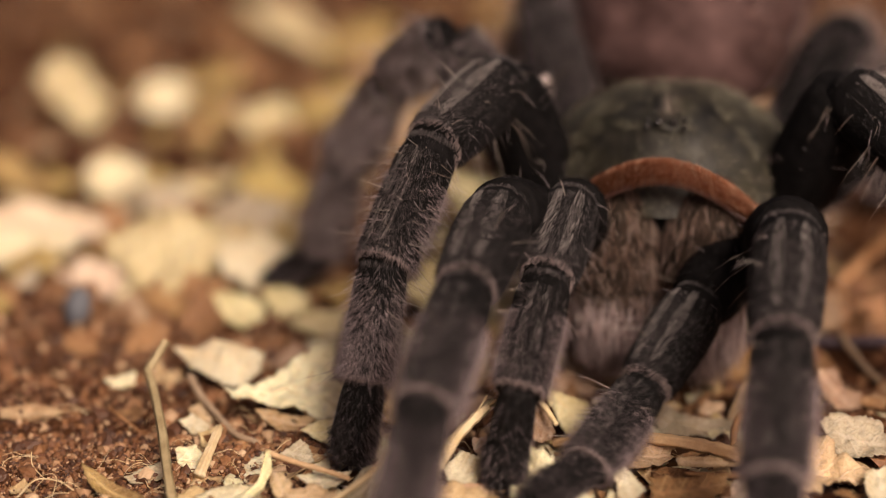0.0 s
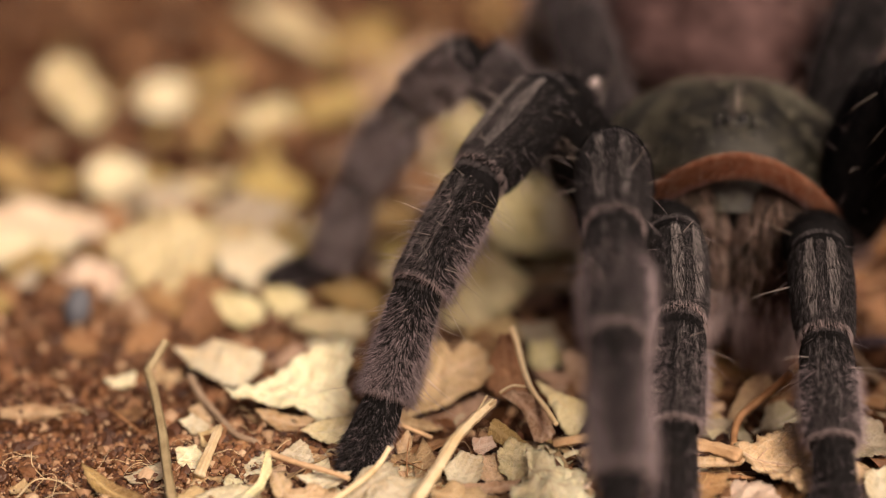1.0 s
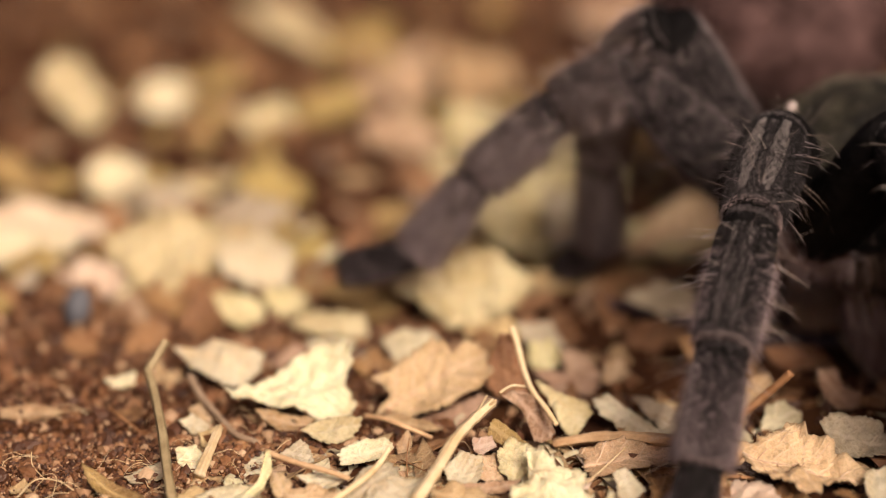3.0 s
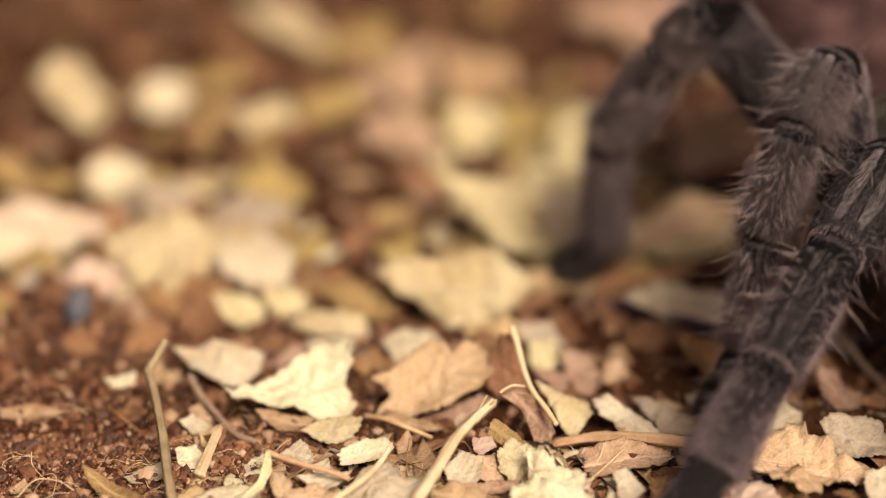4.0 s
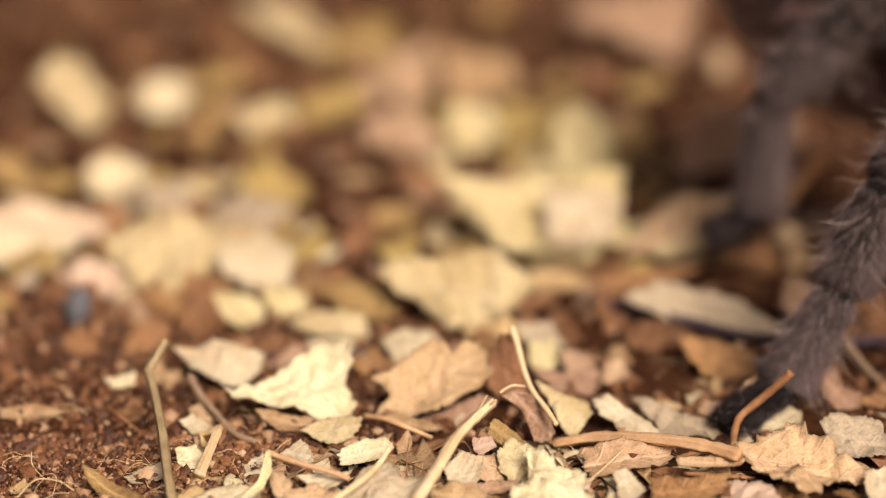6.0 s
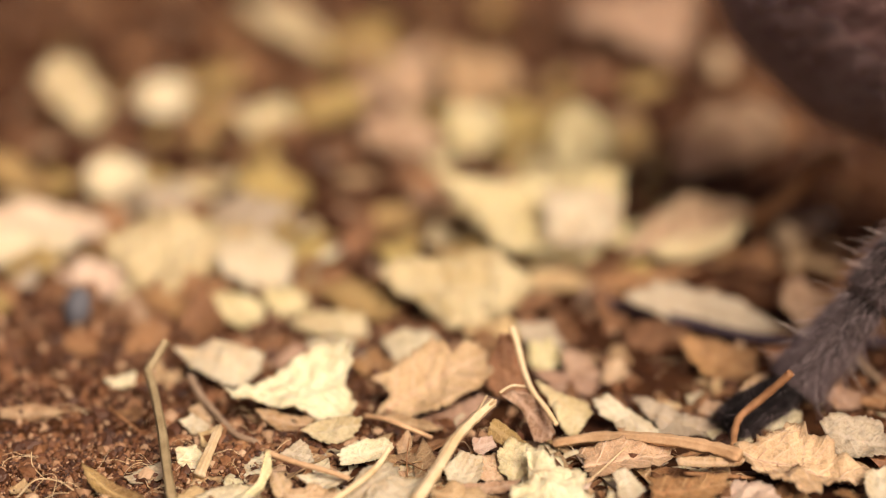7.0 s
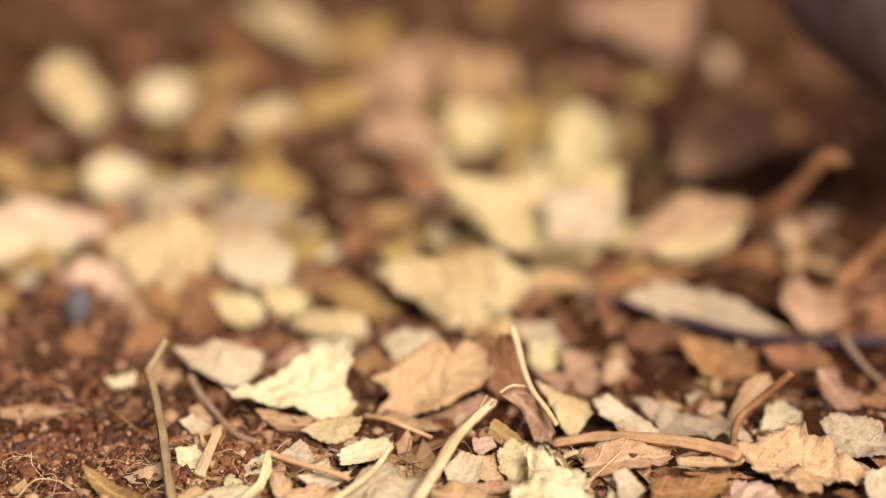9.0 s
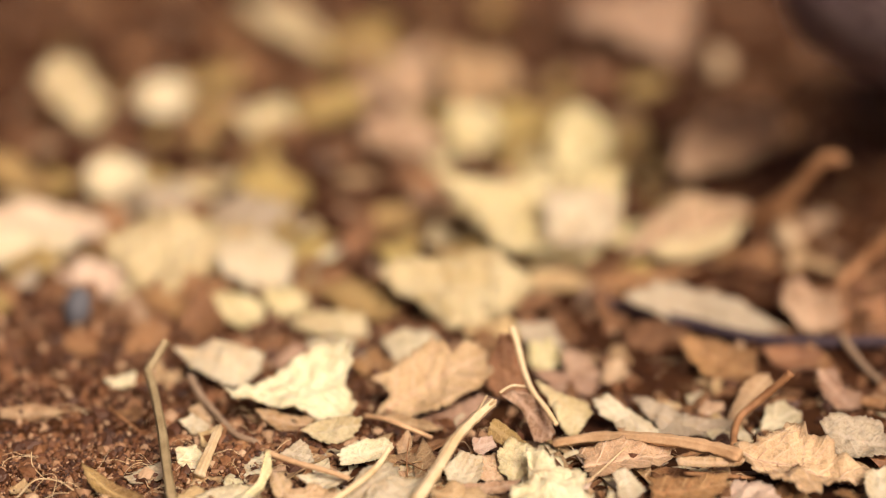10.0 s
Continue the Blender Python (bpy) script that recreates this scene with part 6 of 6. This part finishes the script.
# where the tips of the limbs stand or swing: seconds, x, y, z
TIPS = {
    "right_front": [(0, -0.0056, 0.1457, 0.001), (0.15, -0.0040, 0.1440, 0.005), (0.3, 0.0005, 0.1440, 0.008), (0.5, 0.0050, 0.1467, 0.006), (0.7, 0.0076, 0.1478, 0.008), (0.9, 0.0117, 0.1468, 0.0095), (1.0, 0.0143, 0.1460, 0.009), (1.15, 0.0182, 0.1432, 0.004), (1.3, 0.0212, 0.1418, 0.001), (2.7, 0.0215, 0.1416, 0.001)],
    "right_second": [(0, -0.0090, 0.1810, 0.002), (0.15, -0.0086, 0.1806, 0.001), (2.15, -0.0086, 0.1806, 0.001), (2.25, -0.0023, 0.1728, 0.008), (2.4, 0.0125, 0.1735, 0.007), (2.5, 0.0201, 0.1725, 0.0033), (2.65, 0.0216, 0.1670, 0.001), (3.85, 0.0212, 0.1655, 0.001), (4.0, 0.0204, 0.1650, 0.0035), (4.15, 0.0222, 0.1652, 0.006), (4.3, 0.0265, 0.1658, 0.007), (4.4, 0.0330, 0.1644, 0.007), (4.5, 0.0434, 0.1646, 0.008), (4.6, 0.0516, 0.1686, 0.006), (4.85, 0.0593, 0.1763, 0.001), (6.2, 0.0593, 0.1763, 0.001)],
    "right_third": [(0, -0.0206, 0.2317, 0.001), (2.75, -0.0206, 0.2316, 0.001), (3, -0.0116, 0.2181, 0.008), (3.4, 0.0098, 0.2020, 0.009), (3.8, 0.0257, 0.1930, 0.005), (4.0, 0.0271, 0.1922, 0.002), (4.2, 0.0277, 0.1920, 0.001), (7.05, 0.0284, 0.1919, 0.001), (7.2, 0.0341, 0.1957, 0.005), (7.3, 0.0404, 0.1977, 0.007), (7.5, 0.0505, 0.1867, 0.008), (7.7, 0.0690, 0.1799, 0.001), (8.2, 0.0690, 0.1799, 0.001)],
    "right_hind": [(0, 0.0093, 0.2695, 0.001), (1.7, 0.0093, 0.2695, 0.001), (2, 0.0116, 0.2432, 0.006), (2.3, 0.0133, 0.2348, 0.005), (2.5, 0.0142, 0.2358, 0.001), (5.6, 0.0140, 0.2352, 0.001), (5.75, 0.0176, 0.2385, 0.004), (6, 0.0315, 0.2349, 0.006), (6.25, 0.0474, 0.1983, 0.008), (6.5, 0.0640, 0.1887, 0.001), (7.9, 0.0640, 0.1887, 0.001)],
    "left_front": [(0, 0.0245, 0.1388, 0.001), (0.15, 0.0258, 0.1395, 0.003), (0.45, 0.0292, 0.1424, 0.001), (0.7, 0.0300, 0.1426, 0.001), (0.8, 0.0360, 0.1455, 0.006), (0.9, 0.0470, 0.1510, 0.010), (1.0, 0.0560, 0.1570, 0.010), (1.2, 0.0590, 0.1640, 0.001), (3, 0.0590, 0.1640, 0.001)],
    "right_palp": [(0, 0.0053, 0.1771, 0.001), (0.15, 0.0062, 0.1760, 0.004), (0.3, 0.0084, 0.1755, 0.007), (0.5, 0.0119, 0.1754, 0.0073), (0.7, 0.0170, 0.1722, 0.004), (0.9, 0.0211, 0.1711, 0.001), (1.2, 0.0214, 0.1711, 0.001), (1.35, 0.0226, 0.1735, 0.003), (1.5, 0.0246, 0.1757, 0.0026), (1.7, 0.0300, 0.1722, 0.003), (1.85, 0.0334, 0.1709, 0.001), (2.75, 0.0334, 0.1706, 0.001)],
    "left_palp": [(0, 0.0069, 0.1686, 0.003), (0.12, 0.0125, 0.1675, 0.004), (0.3, 0.0230, 0.1675, 0.006), (0.45, 0.0293, 0.1660, 0.005), (0.6, 0.0334, 0.1680, 0.003), (0.75, 0.0353, 0.1690, 0.001), (1.2, 0.0366, 0.1691, 0.001)],
    "left_third": [(0, 0.0777, 0.2291, 0.001), (1.2, 0.0777, 0.2291, 0.001)],
    "left_hind": [(0, 0.0612, 0.2659, 0.001), (0.9, 0.0612, 0.2659, 0.001)],
}
# how a limb bends at its three outer joints and leans out of the upright: seconds, degrees
BENDS = {
    "right_front": [(0, 6, 21, -2, 4), (0.5, 5, 13, -6, 3), (1, 5, 15, -4, 5), (1.5, 5, 11, -6, 9), (2, 6, 8, -8, 2), (2.5, 7, 6, -10, -8)],
    "right_second": [(0, 29, 21, -3, 7), (0.5, 21, 16, -7, 7), (1, 16, 16, -8, 7), (1.5, 15, 16, -10, 4), (2, 13, 14, -10, 3), (2.5, 23, 14, -10, 4), (4, 17, 5, -23, -20), (4.8, 20, 10, -12, 0)],
    "right_third": [(0, 21, 17, -39, 1), (0.5, 19, 12, -43, 0), (1, 20, 13, -43, -3), (1.5, 19, 12, -41, 2), (2, 17, 9, -38, 4), (2.5, 12, 7, -37, 5), (4, 24, 24, -50, -3), (4.5, 22, 8, -54, -3), (5, 21, 1, -55, -2), (5.5, 19, -7, -47, 2), (7, 19, 2, -29, -8)],
    "right_hind": [(0, 24, 38, -55, 0), (2, 30, 20, -45, -10), (2.5, 42, 6, -40, -32), (4, 20, 31, -50, -12), (4.5, 17, 38, -54, -4), (5, 17, 40, -54, 3), (5.5, 21, 39, -56, 4)],
    "left_front": [(0, 4, 1, -12, -5), (0.5, 4, -4, -15, -17), (1.4, 6, 8, -8, 0)],
    "right_palp": [(0, 28, 10, 14, -9), (0.5, 19, 5, 9, -14), (1, 11, -2, 2, -15), (1.5, 10, 2, 6, -24), (2, 6, -2, 2, -31), (2.5, 8, -2, 2, -45), (4, 8, -2, 2, -30)],
    "left_palp": [(0, -5, -14, -10, 1), (1, 6, -5, -1, 7)],
}


def glide(rows, t):
    """A smooth value between rows, with no overshoot at the rows where it rests."""
    ts = [r[0] for r in rows]
    if t <= ts[0]:
        return np.array(rows[0][1:], float)
    if t >= ts[-1]:
        return np.array(rows[-1][1:], float)
    i = max(k for k in range(len(ts)) if ts[k] <= t)
    v = [np.array(r[1:], float) for r in rows]

    def slope(k):
        if k <= 0 or k >= len(v) - 1:
            return np.zeros_like(v[0])
        a, b = (v[k] - v[k - 1]) / (ts[k] - ts[k - 1]), (v[k + 1] - v[k]) / (ts[k + 1] - ts[k])
        return np.where(a * b > 0, 2 * a * b / np.where(np.abs(a + b) < 1e-12, 1, a + b), 0.0)

    h = ts[i + 1] - ts[i]
    s = (t - ts[i]) / h
    m0, m1 = slope(i), slope(i + 1)
    return v[i] * (2 * s ** 3 - 3 * s * s + 1) + m0 * h * (s ** 3 - 2 * s * s + s) + v[i + 1] * (3 * s * s - 2 * s ** 3) + m1 * h * (s ** 3 - s * s)


def body_pose(t):
    x, y, z, turn, pitch, roll = glide(BODY_ROWS, t)
    return pose(x, y, z, roll, pitch, turn - 90)


def stance_tip(limb, t):
    side, name = limb.split("_")
    ahead, aside = LEG_PLAN[name][4]
    p = body_pose(t) @ Vector((ahead * CM, (1 if side == "left" else -1) * aside * CM, 0))
    return p.x, p.y


def gait(limb):
    """The given tips, carried on in even steps to the end."""
    rows = list(TIPS.get(limb, []))
    if not rows:
        phase = 0.5 + 0.37 * (sum(ord(c) for c in limb) % 4)
        rows = [(0.0, *stance_tip(limb, 0.3), 0.001), (phase, *stance_tip(limb, 0.3), 0.001)]
    while rows[-1][0] < 10.0:
        t0 = rows[-1][0]
        up = 0.35
        x, y = stance_tip(limb, min(10, t0 + 1.1))
        lx, ly = rows[-1][1:3]
        rows += [(t0 + up / 2, (x + lx) / 2, (y + ly) / 2, 0.008), (t0 + up, x, y, 0.001), (t0 + up + 1.5, x, y, 0.001)]
    return rows


def chain_poses(hip, tip, lens, bends, lean=0.0):
    """Bend a limb in one upright plane so that it reaches from hip to tip with its knee up."""
    u = tip - hip
    d = u.length
    u.normalize()
    w = Vector((0, 0, 1)) - u * u.z
    w.normalize()
    w = Matrix.Rotation(radians(lean), 3, u) @ w
    normal = w.cross(u)
    femur = lens[0]
    angles, a = [0.0], 0.0
    for bend in bends:
        a -= radians(bend)
        angles.append(a)
    cx = sum(n * math.cos(g) for n, g in zip(lens[1:], angles))
    cy = sum(n * math.sin(g) for n, g in zip(lens[1:], angles))
    far, phi = math.hypot(cx, cy), math.atan2(cy, cx)
    d = max(min(d, femur + far - 1e-5), abs(far - femur) + 1e-5)
    alpha = math.acos(max(-1, min(1, (femur ** 2 + d ** 2 - far ** 2) / (2 * femur * d))))
    kx, ky = femur * math.cos(alpha), femur * math.sin(alpha)
    base = math.atan2(-ky, d - kx) - phi
    at, turns, out = hip, [alpha] + [base + g for g in angles], []
    for ln, g in zip(lens, turns):
        way = u * math.cos(g) + w * math.sin(g)
        top = -u * math.sin(g) + w * math.cos(g)
        m = Matrix((way, normal, top)).transposed()
        if m.determinant() < 0:
            m = Matrix((way, -normal, top)).transposed()
        out.append(Matrix.Translation(at) @ m.to_4x4())
        at = at + way * ln
    return out


def motions():
    times = [k / 10 for k in range(101)]
    walk(BODY, [(t, body_pose(t)) for t in times])
    for limb, chain in SEGMENTS.items():
        side, name = limb.split("_")
        lens, rad, hip, bends, stance = LEG_PLAN[name]
        lens = [v * CM for v in lens]
        joint = Vector((hip[0] * CM, (1 if side == "left" else -1) * hip[1] * CM, hip[2] * CM))
        tips = gait(limb)
        rows = [[] for _ in chain]
        for t in times:
            local = body_pose(t).inverted() @ Vector(glide(tips, t))
            *bent, lean = (float(v) for v in glide(BENDS.get(limb, [(0.0, *bends, 0.0)]), t))
            for k, m in enumerate(chain_poses(joint, local, lens, bent, lean)):
                rows[k].append((t, m))
        for ob, path in zip(chain, rows):
            if ob:
                walk(ob, path)


motions()
